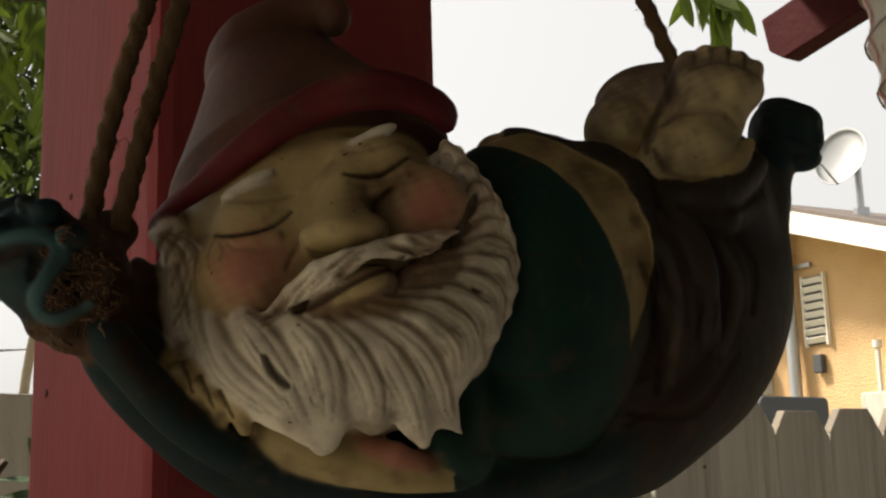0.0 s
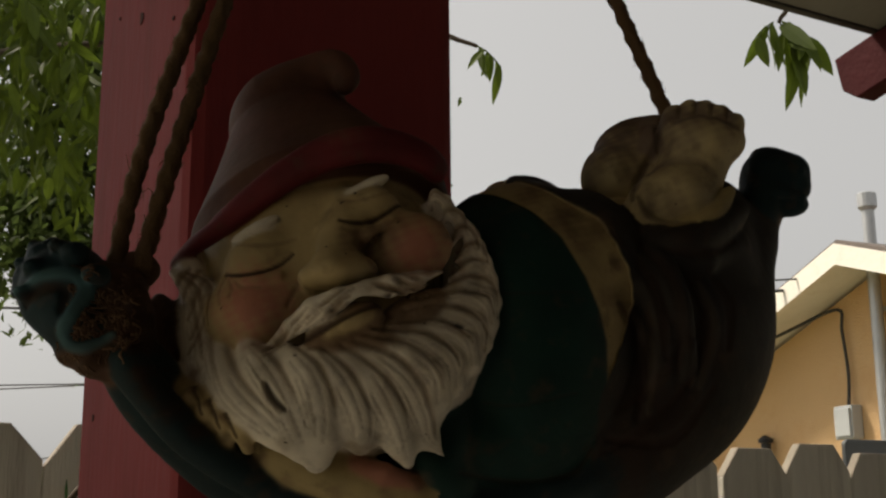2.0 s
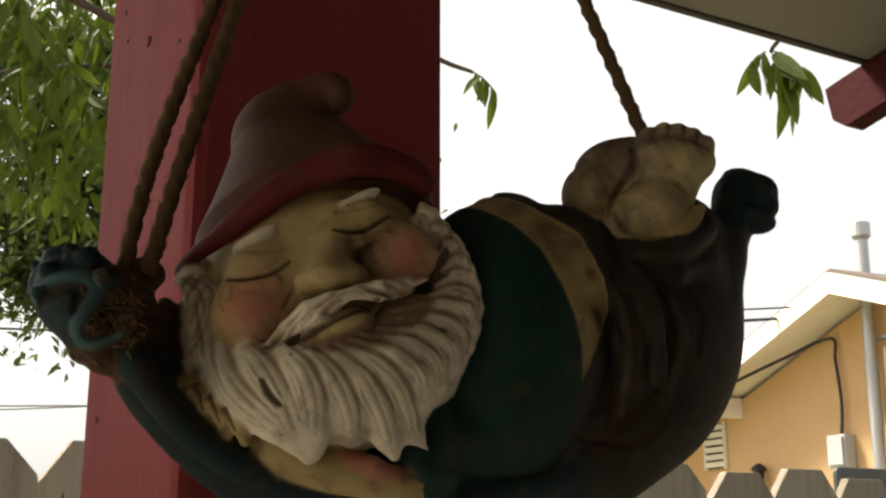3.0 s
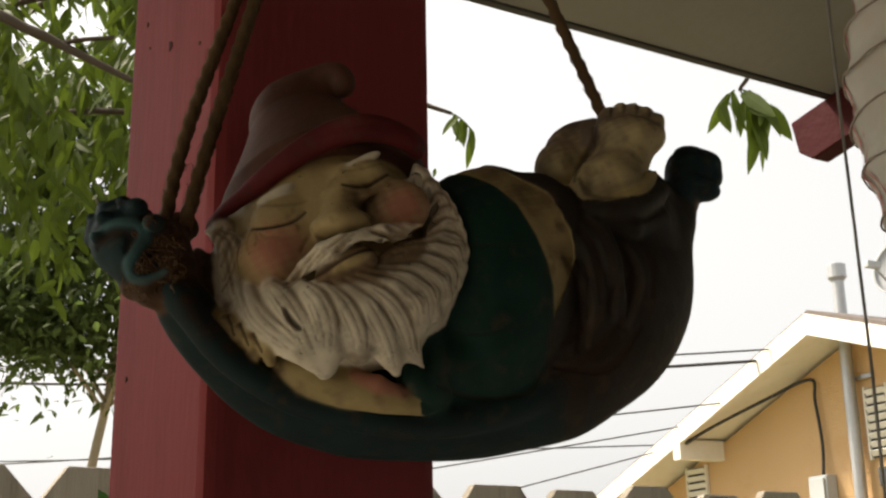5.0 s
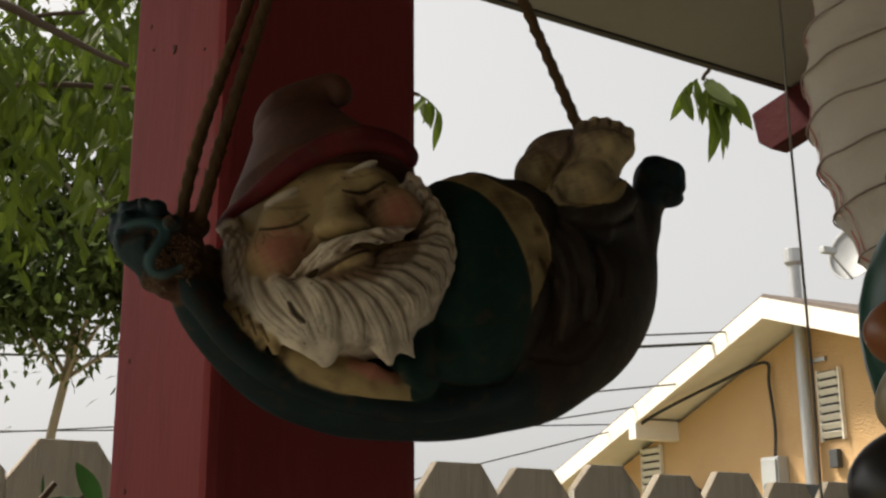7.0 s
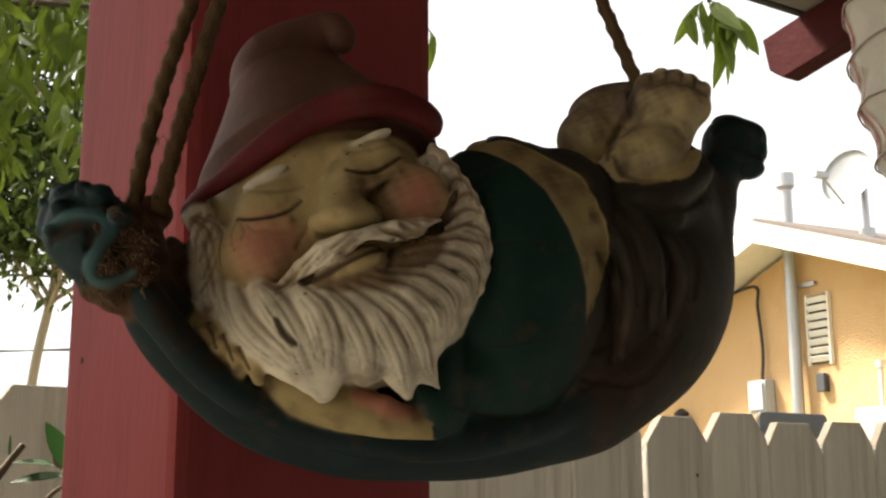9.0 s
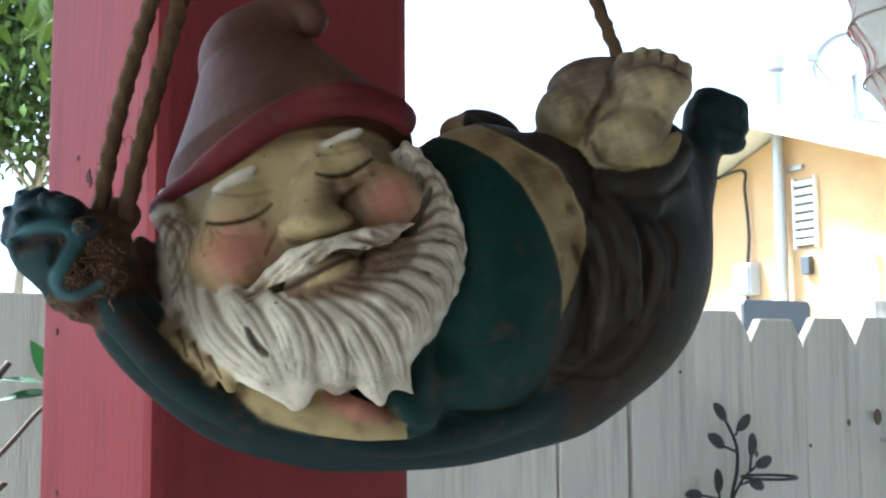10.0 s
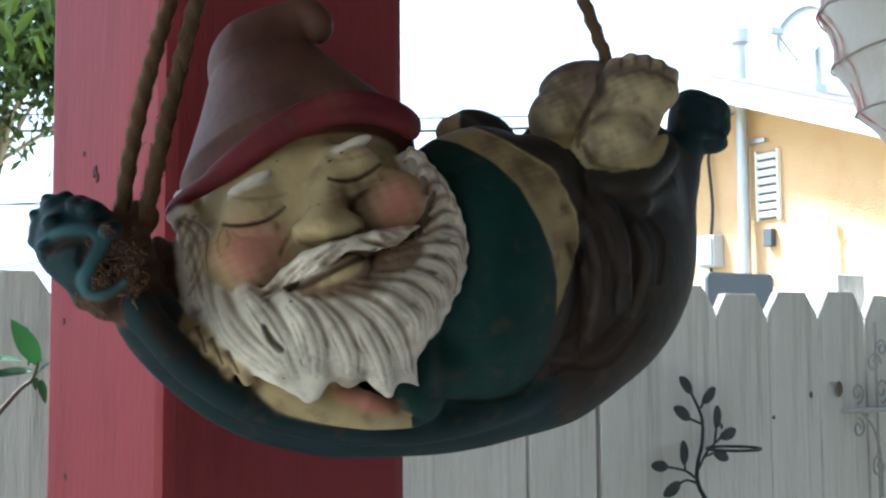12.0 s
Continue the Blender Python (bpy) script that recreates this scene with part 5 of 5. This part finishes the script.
for pts in ([(-0.202, -0.026, -0.194), (-0.228, -0.026, -0.186), (-0.246, -0.026, -0.190)], [(-0.203, -0.026, -0.188), (-0.232, -0.026, -0.171), (-0.274, -0.026, -0.162)], [(-0.232, -0.026, -0.172), (-0.234, -0.026, -0.159)], [(-0.202, -0.026, -0.171), (-0.179, -0.026, -0.143), (-0.145, -0.026, -0.122)], [(-0.161, -0.026, -0.129), (-0.156, -0.026, -0.105)], [(-0.191, -0.026, -0.098), (-0.220, -0.026, -0.088)], [(-0.192, -0.026, -0.072), (-0.186, -0.026, -0.062)], [(-0.185, -0.026, -0.151), (-0.162, -0.026, -0.146)]):
    part("branch", sweep(bmesh.new(), smooth_path(pts, 4), 0.0021, 6), BLACK, twig, smooth=True)


def iron_leaf(x, z, turn, size, parent):
    n = 10
    out = []
    for k in range(n):
        a = math.pi * k / (n - 1)
        out.append((0.46 * size * -math.cos(a), 0.22 * size * math.sin(a) ** 1.25))
    out += [(px, -pz) for px, pz in out[-2:0:-1]]
    bm = bmesh.new()
    prism(bm, [(px, pz) for px, pz in out], 0.0016)
    for v in bm.verts:
        v.co.y += 0.10 * abs(v.co.z) + 6.0 * v.co.x ** 2
    part("leaf", bm, BLACK, parent, at=Matrix.Translation((x, -0.028, z)) @ Matrix.Rotation(radians(-turn), 4, "Y"))


for x, z, turn, size in ((-0.226, -0.034, 134, 0.043), (-0.172, -0.052, 38, 0.044), (-0.236, -0.079, 150, 0.046), (-0.154, -0.088, 84, 0.042), (-0.127, -0.117, 15, 0.045), (-0.235, -0.142, 92, 0.043), (-0.29, -0.16, 174, 0.041), (-0.263, -0.198, -155, 0.047), (-0.146, -0.152, -20, 0.041)):
    iron_leaf(x, z, turn, size, twig)
ring = [Vector((-0.152 + 0.043 * math.cos(a), -0.058 + 0.043 * math.sin(a), -0.138)) for a in np.linspace(0, 2 * math.pi, 33)]
part("pot_ring", sweep(bmesh.new(), ring, 0.0026, 6, caps=False), BLACK, twig, smooth=True)

# ---- scrolled shelf bracket on the fence ----
bracket = thing("scroll_bracket", ON_FENCE @ Matrix.Translation((0.076, 0, 0.057)) @ Matrix.Scale(0.71, 4), "pale scrolled iron bracket with a small shelf on the fence", "wall bracket")


def spiral(cx, cz, r, turns, start, sign):
    return [Vector((cx + r * (1 - 0.75 * t) * math.cos(start + sign * turns * 2 * math.pi * t), -0.03, cz + r * (1 - 0.75 * t) * math.sin(start + sign * turns * 2 * math.pi * t))) for t in np.linspace(0, 1, 26)]


for cx, cz, r, st, sg in ((0.225, -0.165, 0.028, -1.57, 1), (0.225, -0.256, 0.026, 1.57, -1), (0.33, -0.16, 0.034, -1.57, 1), (0.30, -0.09, 0.03, 0, 1), (0.335, -0.05, 0.024, 3.1, -1), (0.31, -0.36, 0.03, 1.57, 1)):
    part("scroll", sweep(bmesh.new(), spiral(cx, cz, r, 1.3, st, sg), 0.0032, 6), SCROLL, bracket, smooth=True)
part("shelf", box(bmesh.new(), (0.24, 0.05, 0.010), Matrix.Translation((0.30, -0.034, -0.211)), bevel=0.002), SCROLL, bracket)
part("brace", sweep(bmesh.new(), smooth_path([(0.24, -0.03, -0.216), (0.29, -0.03, -0.26), (0.315, -0.03, -0.33), (0.32, -0.03, -0.44)], 6), 0.004, 6), SCROLL, bracket, smooth=True)
part("upright", sweep(bmesh.new(), [(0.325, -0.018, -0.46), (0.325, -0.018, 0.02)], 0.0036, 6), SCROLL, bracket)

# knots and nails in the boards
for s, z, r in ((0.192, -0.052, 0.012), (0.110, -0.060, 0.005), (0.006, -0.096, 0.003), (-1.287, 0.045, 0.011), (-0.13, -0.105, 0.004), (-0.30, 0.03, 0.0025)):
    bm = bmesh.new()
    lathe(bm, [(r * 0.3, -0.002), (r, 0.001), (r * 0.9, 0.0028), (r * 0.5, 0.002)], 14, Matrix.Rotation(radians(90), 4, "X") @ Matrix.Diagonal((0.8, 1.25, 1, 1)))
    part("knot", bm, BARE, fence, "brown wood knot", at=Matrix.Translation((s, -0.0125, z)))

# ---- rounded panel that shows over the fence ----
panel = thing("grey_panel", Matrix.Translation(spot(FENCE_AT, 1.83, 1.6, 0.175)) @ TURN, "dark grey rounded panel on a stake behind the fence", "panel")
out = []
for cx, cz, a0 in ((0.16, 0.095, 0), (-0.16, 0.095, 90), (-0.16, -0.12, 180), (0.16, -0.12, 270)):
    out += [(cx + 0.022 * math.cos(radians(a0 + k * 22.5)), cz + 0.022 * math.sin(radians(a0 + k * 22.5))) for k in range(5)]
part("board", prism(bmesh.new(), out, 0.02, bevel=0.003), SLATE, panel)
part("stake", box(bmesh.new(), (0.04, 0.03, 1.7), Matrix.Translation((0, 0.026, GROUND - 0.175 + 0.85)), bevel=0.003), BARE, panel)


# ---- trees ----
def limb(points, r0, r1, steps=6):
    path = smooth_path(points, steps)
    n = len(path) - 1
    return sweep(bmesh.new(), path, [r0 + (r1 - r0) * i / n for i in range(n + 1)], 8)


rnd = random.Random(3)
tree = thing("slender_tree", (-2.29, 5.47, GROUND), "slender tree with a pale curved trunk and dark crown", "tree")
TR = Vector((-2.29, 5.47, GROUND))
part("trunk", limb([Vector(p) - TR for p in ((-2.29, 5.47, GROUND - 0.05), (-2.29, 5.46, -0.4), (-2.27, 5.46, 0.45), (-2.18, 5.43, 0.94), (-2.14, 5.39, 1.2), (-2.05, 5.36, 1.7), (-2.0, 5.36, 2.3))], 0.030, 0.012), BARK, tree, smooth=True)
tips = []
for k in range(26):
    z = rnd.uniform(0.80, 2.1)
    a = rnd.uniform(0, 2 * math.pi)
    p0 = Vector((-2.18 + 0.12 * (z - 0.94), 5.42, z))
    p2 = p0 + Vector((math.cos(a) * rnd.uniform(0.4, 1.0), math.sin(a) * rnd.uniform(0.3, 0.8), rnd.uniform(0.15, 0.6)))
    p1 = (p0 + p2) / 2 + Vector((0, 0, 0.12))
    part("limb", limb([p0 - TR, p1 - TR, p2 - TR], 0.012, 0.004, 4), BARK, tree, smooth=True)
    tips += [p1, p2, (p1 + p2) / 2]
bm = bmesh.new()
for k in range(36000):
    c = rnd.choice(tips)
    r = rnd.gauss(0, 0.19)
    a, b = rnd.uniform(0, 2 * math.pi), rnd.uniform(-1, 1)
    q = c + Vector((math.cos(a) * r * 1.3, math.sin(a) * r * 1.2, b * abs(r) + 0.02)) - TR
    if q.z + TR.z < 0.66:
        continue
    way = Vector((rnd.uniform(-1, 1), rnd.uniform(-1, 1), rnd.uniform(-1.1, 0.5)))
    add_leaf(bm, q, way, (rnd.uniform(-1, 1), rnd.uniform(-1, 1), 1), rnd.uniform(0.042, 0.075), rnd.uniform(0.012, 0.020), points=2)
part("crown", bm, LEAF_FAR, tree)


def leafy_spray(bm, base, way, count, size, rnd, spread=0.8):
    """A drooping twig set with pointed leaves on both sides."""
    way = Vector(way)
    pts = [Vector(base) + way * t + Vector((0, 0, -0.5 * way.length * t * t)) for t in np.linspace(0, 1, 7)]
    for k in range(count):
        t = 0.15 + 0.85 * k / max(1, count - 1)
        i = min(int(t * 6), 5)
        p = pts[i].lerp(pts[i + 1], t * 6 - i)
        d = Vector((rnd.uniform(-spread, spread), rnd.uniform(-0.6, 0.6), rnd.uniform(-1.3, -0.35)))
        add_leaf(bm, p, d, (rnd.uniform(-0.7, 0.7), rnd.uniform(-1, -0.2), rnd.uniform(0.1, 0.8)), size * rnd.uniform(0.7, 1.15), size * rnd.uniform(0.13, 0.19), curl=rnd.uniform(0, 0.25), points=5)
    return pts


shade_tree = thing("overhanging_tree", (-2.0, 3.1, GROUND), "broadleaf tree whose leafy branches hang over the fence", "tree")
ST = Vector((-2.0, 3.1, GROUND))
part("trunk", limb([Vector(p) - ST for p in ((-2.0, 3.1, GROUND - 0.05), (-2.02, 3.1, -0.4), (-1.95, 3.05, 0.7), (-1.9, 2.95, 1.6), (-1.8, 2.9, 2.6))], 0.10, 0.05), DARK_BARK, shade_tree, smooth=True)
BOUGHS = [((-1.95, 3.05, 0.75), (-1.5, 2.65, 1.08), (-1.05, 2.35, 1.02), (-0.62, 2.25, 0.93)), ((-1.9, 2.95, 1.3), (-1.2, 2.6, 1.45), (-0.55, 2.45, 1.25), (-0.32, 2.40, 1.04), (-0.205, 2.36, 0.965)),
         ((-1.85, 2.92, 1.9), (-0.9, 2.7, 1.75), (-0.05, 2.55, 1.42), (0.40, 2.46, 1.12), (0.41, 2.45, 1.013)), ((-1.95, 3.05, 0.95), (-1.45, 2.5, 1.25), (-1.0, 2.15, 1.2), (-0.7, 2.05, 1.05)),
         ((-1.95, 3.05, 0.95), (-1.5, 2.4, 1.2), (-1.1, 1.98, 1.08), (-0.945, 1.93, 1.004), (-0.877, 1.93, 0.966), (-0.798, 1.93, 0.92), (-0.743, 1.93, 0.889), (-0.691, 1.93, 0.864)), ((-0.883, 1.93, 0.97), (-0.846, 1.93, 0.976), (-0.781, 1.93, 0.976))]
for pts in BOUGHS:
    part("limb", limb([Vector(p) - ST for p in pts], 0.014 if len(pts) > 3 else 0.005, 0.004), DARK_BARK, shade_tree, smooth=True)
CROWN = [((-1.85, 2.9, 2.2), (-2.5, 3.1, 2.7), (-3.1, 3.3, 2.9)), ((-1.8, 2.9, 2.5), (-1.6, 3.5, 3.0), (-1.5, 4.0, 3.2)), ((-1.85, 2.9, 2.0), (-2.3, 2.4, 2.5), (-2.7, 2.0, 2.7)),
         ((-1.8, 2.9, 2.6), (-1.75, 2.85, 3.2), (-1.6, 2.8, 3.7)), ((-1.9, 2.95, 1.7), (-2.5, 3.5, 2.1), (-3.0, 3.9, 2.2)), ((-1.8, 2.9, 2.5), (-1.1, 3.1, 2.9), (-0.5, 3.2, 3.0))]
for pts in CROWN:
    part("limb", limb([Vector(p) - ST for p in pts], 0.03, 0.008), DARK_BARK, shade_tree, smooth=True)
rnd = random.Random(18)
bm = bmesh.new()
for k in range(420):
    pts = rnd.choice(CROWN)
    q = Vector(pts[1]).lerp(Vector(pts[2]), rnd.uniform(-0.3, 1.15)) + Vector((rnd.gauss(0, 0.28), rnd.gauss(0, 0.28), rnd.gauss(0, 0.22)))
    leafy_spray(bm, q - ST, (rnd.uniform(-0.2, 0.2), rnd.uniform(-0.2, 0.2), rnd.uniform(-0.15, 0.05)), 8, 0.085, rnd)
part("crown", bm, LEAF, shade_tree)
rnd = random.Random(8)
bm = bmesh.new()
for k in range(270):
    x = rnd.uniform(-1.45, -0.70)
    y = rnd.uniform(1.95, 2.75)
    top = 1.18 if x < -0.8 else 1.08
    z = rnd.uniform(0.80 if rnd.random() < 0.8 else 0.70, top + 0.25)
    leafy_spray(bm, Vector((x, y, z)) - ST, (rnd.uniform(-0.12, 0.16), rnd.uniform(-0.1, 0.1), rnd.uniform(-0.12, 0.03)), 7, 0.072, rnd)
part("foliage", bm, LEAF, shade_tree)
for base, way, n, size in (((-0.205, 2.36, 0.965), (0.045, 0.0, -0.02), 6, 0.075), ((0.415, 2.45, 1.015), (0.06, 0.0, -0.02), 7, 0.115), ((0.41, 2.45, 1.015), (0.03, 0.0, -0.05), 5, 0.12), ((0.40, 2.45, 1.015), (-0.035, 0.0, -0.015), 5, 0.095)):
    bm = bmesh.new()
    pts = leafy_spray(bm, Vector(base) - ST, way, n, size, rnd, 0.4)
    sweep(bm, pts, 0.0018, 5)
    part("foliage", bm, LEAF, shade_tree)

# ---- shrub by the fence ----
SH = Vector((-0.47, 0.95, GROUND))
shrub = thing("leafy_shrub", SH, "shrub with glossy green leaves and pruned stems beside the fence", "shrub")
STEMS = [((-0.47, 0.95, GROUND - 0.03), (-0.49, 0.94, -0.7), (-0.45, 0.945, -0.14), (-0.415, 0.95, -0.063), (-0.388, 0.95, -0.042), (-0.371, 0.95, -0.028), (-0.345, 0.95, 0.001), (-0.335, 0.95, 0.009), (-0.330, 0.95, 0.023)),
         ((-0.47, 0.95, GROUND - 0.03), (-0.52, 0.95, -0.6), (-0.42, 0.94, -0.045), (-0.392, 0.945, 0.006), (-0.369, 0.95, 0.040)),
         ((-0.46, 0.95, GROUND - 0.03), (-0.50, 0.96, -0.7), (-0.42, 0.95, -0.10), (-0.392, 0.95, -0.073), (-0.369, 0.95, -0.053))]
for pts, thick, thin in zip(STEMS, (0.004, 0.006, 0.005), (0.0011, 0.0026, 0.0024)):
    part("stem", limb([Vector(p) - SH for p in pts], thick, thin), TWIG, shrub, smooth=True)
for base, tip, wide, face in (((-0.330, 0.95, 0.022), (-0.348, 0.94, 0.057), 0.0095, (0.5, -1, 0.1)), ((-0.344, 0.95, 0.024), (-0.373, 0.94, 0.029), 0.0055, (0, -0.5, 1)), ((-0.335, 0.95, 0.016), (-0.372, 0.935, 0.014), 0.0058, (0, -0.7, 0.7)),
                              ((-0.332, 0.95, 0.012), (-0.318, 0.94, 0.024), 0.006, (0.2, -0.6, 0.8)), ((-0.328, 0.95, 0.009), (-0.322, 0.945, -0.009), 0.004, (0.3, -1, 0.2)), ((-0.338, 0.95, 0.020), (-0.336, 0.95, 0.031), 0.0016, (0, -1, 0)),
                              ((-0.332, 0.95, 0.011), (-0.330, 0.945, 0.001), 0.003, (0, -1, 0.3)), ((-0.378, 0.948, 0.028), (-0.380, 0.948, 0.048), 0.0016, (0, -1, 0))):
    way = Vector(tip) - Vector(base)
    bm = bmesh.new()
    add_leaf(bm, (0, 0, 0), way, face, way.length, wide, points=8, curl=0.12)
    part("leaf", bm, LEAF_NEAR, shrub, at=Matrix.Translation(Vector(base) - SH), smooth=True)

# ---- overhead cables ----
def cable_line(a, b, sag, r=0.009):
    a, b = Vector(a), Vector(b)
    pts = [a.lerp(b, t) - Vector((0, 0, sag * 4 * t * (1 - t))) for t in np.linspace(0, 1, 25)]
    return tagged(part("overhead_cable", sweep(bmesh.new(), pts, r, 5), CABLE), "thin dark overhead cable running to the house", "cable", "overhead cables")


def on_house(u, o, z):
    return HM @ Vector((u, o, z))


cable_line(on_house(1.55, 0.54, 1.68), (-14, 15.2, 1.9), 0.2)
cable_line(on_house(2.28, 0.54, 1.55), (-14, 13.2, -0.1), 0.05, 0.008)
cable_line(on_house(2.78, 0.54, 1.35), (-12, 11.5, -2.0 + 0.6), 0.05, 0.008)
cable_line(on_house(0.74, 0.54, 2.05), (-12, 13.5, 3.3), 0.25, 0.009)
cable_line(on_house(0.94, 0.54, 1.98), (-12, 13.2, 3.0), 0.25, 0.016)
cable_line((-14, 14.2, 1.85), (14, 19.5, 2.4), 0.1, 0.010)
cable_line((-8, 4.0, 2.2), (-1.85, 5.45, 1.36), 0.03, 0.005)

# ---- white ribbed cloth lantern ----
STREAK = material("faded_red_dye", (0.48, 0.16, 0.14), 0.85, scale=60, spread=0.3, bump=0.1, stain=(0.62, 0.48, 0.43), stain_scale=90, stain_amount=0.8)
LANTERN = Vector((0.370, 0.87, 0))
lantern = thing("cloth_lantern", LANTERN, "faded white ribbed cloth lantern with red streaks hanging from the roof", "lantern")
RIBS = [(0.028, 0.128), (0.052, 0.162), (0.078, 0.198), (0.093, 0.235), (0.102, 0.272), (0.107, 0.31), (0.108, 0.348), (0.104, 0.386), (0.094, 0.424), (0.076, 0.462), (0.045, 0.495), (0.018, 0.512)]
prof = []
for (r0, z0), (r1, z1) in zip(RIBS, RIBS[1:]):
    for t in (0, 0.2, 0.4, 0.6, 0.8):
        prof.append((r0 + (r1 - r0) * t - 0.0045 * math.sin(math.pi * t), z0 + (z1 - z0) * t))
prof.append(RIBS[-1])
bm = bmesh.new()
lathe(bm, prof, 72)
rnd = random.Random(2)
for v in bm.verts:
    a = math.atan2(v.co.y, v.co.x)
    k = 1 + 0.02 * noise.noise((a * 3, v.co.z * 14, 0)) + 0.012 * noise.noise((a * 16, v.co.z * 50, 4))
    v.co.x *= k
    v.co.y *= k
    v.co.z += 0.004 * noise.noise((a * 2.5, v.co.z * 20, 9))
part("shade", bm, CLOTH, lantern, smooth=True)
for r, z in RIBS:
    bm = bmesh.new()
    pts = []
    for a in np.linspace(0, 2 * math.pi, 49):
        k = 1 + 0.02 * noise.noise((a * 3, z * 14, 0)) + 0.012
        pts.append((r * k * math.cos(a), r * k * math.sin(a), z + 0.004 * noise.noise((a * 2.5, z * 20, 9))))
    part("rib", sweep(bm, pts, 0.0009, 5, caps=False), WIRE, lantern, smooth=True)


def on_shade(deg, z, off):
    r = float(np.interp(z, [q[1] for q in prof], [q[0] for q in prof])) + off
    a = radians(deg)
    k = 1 + 0.02 * noise.noise((a * 3, z * 14, 0)) + 0.012 * noise.noise((a * 16, z * 50, 4))
    return Vector((r * k * math.cos(a), r * k * math.sin(a), z))


for lane, wide, start, stop in ((0, 4.2, 0.15, 0.42), (9, 1.6, 0.17, 0.30), (-7, 1.3, 0.24, 0.36)):
    bm = bmesh.new()
    last = None
    for z in np.arange(start, stop, 0.003):
        deg = 172 + lane + 240 * max(0, 0.27 - z) ** 1.2 + 4 * math.sin(z * 85) + 2 * noise.noise((z * 90, lane, 3))
        half = wide * (0.35 + 0.65 * abs(noise.noise((z * 70, lane, 7))) + 0.3 * math.sin(z * 85) ** 2) * 0.7
        pair = [bm.verts.new(on_shade(deg - half, z, 0.0011)), bm.verts.new(on_shade(deg + half, z, 0.0011))]
        if last:
            bm.faces.new((last[0], last[1], pair[1], pair[0]))
        last = pair
    part("red_streak", bm, STREAK, lantern, "faded red run of dye", smooth=True)
part("cord", sweep(bmesh.new(), [(0, 0, 0.50), (0, 0, 0.82)], 0.0012, 6), STRING, lantern)

# ---- painted bead ornament on strings ----
GLAZE = dict(rough=0.35, scale=60, spread=0.15, bump=0.05)
GREEN_P = material("green_gloss_paint", (0.006, 0.055, 0.04), **GLAZE)
RED_P = material("red_gloss_paint", (0.15, 0.01, 0.01), **GLAZE)
NAVY_P = material("navy_gloss_paint", (0.008, 0.012, 0.03), **GLAZE)
ORANGE_P = material("orange_gloss_paint", (0.20, 0.07, 0.025), **GLAZE)
CREAM_P = material("cream_gloss_paint", (0.24, 0.20, 0.12), **GLAZE)
BLACK_P = material("black_gloss_paint", (0.012, 0.012, 0.012), **GLAZE)
ORN = Vector((0.128, 0.165, 0))
ornament = thing("hanging_ornament", ORN, "glossy painted ornament with round beads hanging on a string", "ornament")


def lump(name, x, y, z, rx, ry, rz, mat, label):
    bm = bmesh.new()
    bmesh.ops.create_uvsphere(bm, u_segments=28, v_segments=18, radius=1)
    for v in bm.verts:
        w = 1 + 0.05 * noise.noise(v.co * 1.4 + Vector((x, z, 0)) * 90) - 0.08 * max(0, v.co.z) ** 2
        v.co = Vector((v.co.x * rx * w, v.co.y * ry * w, v.co.z * rz))
    part(name, bm, mat, ornament, label, smooth=True, at=Matrix.Translation((x, y, z)))


lump("body", 0.003, 0.004, 0.002, 0.0265, 0.02, 0.034, GREEN_P, "green glossy body")
lump("head", -0.001, -0.006, 0.022, 0.0165, 0.014, 0.0125, NAVY_P, "navy blue head")
lump("cap", 0.0015, -0.008, 0.041, 0.0195, 0.015, 0.0095, RED_P, "dark red cap")
lump("wing", -0.007, -0.012, -0.002, 0.009, 0.008, 0.011, RED_P, "red wing")
lump("bead", -0.022, -0.016, -0.002, 0.0066, 0.0066, 0.0060, ORANGE_P, "orange round bead")
lump("bead", -0.0205, -0.017, -0.0140, 0.0076, 0.0076, 0.0074, CREAM_P, "cream round bead")
lump("bead", -0.022, -0.014, -0.028, 0.011, 0.011, 0.010, BLACK_P, "black round bead")
part("string", sweep(bmesh.new(), [(-0.022, -0.016, 0.003), (-0.0215, -0.016, 0.026), (-0.015, -0.014, 0.043), (0.003, -0.006, 0.051)], 0.0007, 6), STRING, ornament)
part("string", sweep(bmesh.new(), [(0.004, -0.006, 0.05), (0.004, 0.0, 0.88)], 0.0008, 6), STRING, ornament)
line = [Vector((0.1088 + 0.00015 * math.sin(k * 0.7), 0.236, 0.89 - k * 0.0105)) for k in range(101)]
tagged(part("hanging_string", sweep(bmesh.new(), line, 0.00034, 8, 0.5, 3), GREY_STRING), "grey twisted string hanging from the patio roof", "string")
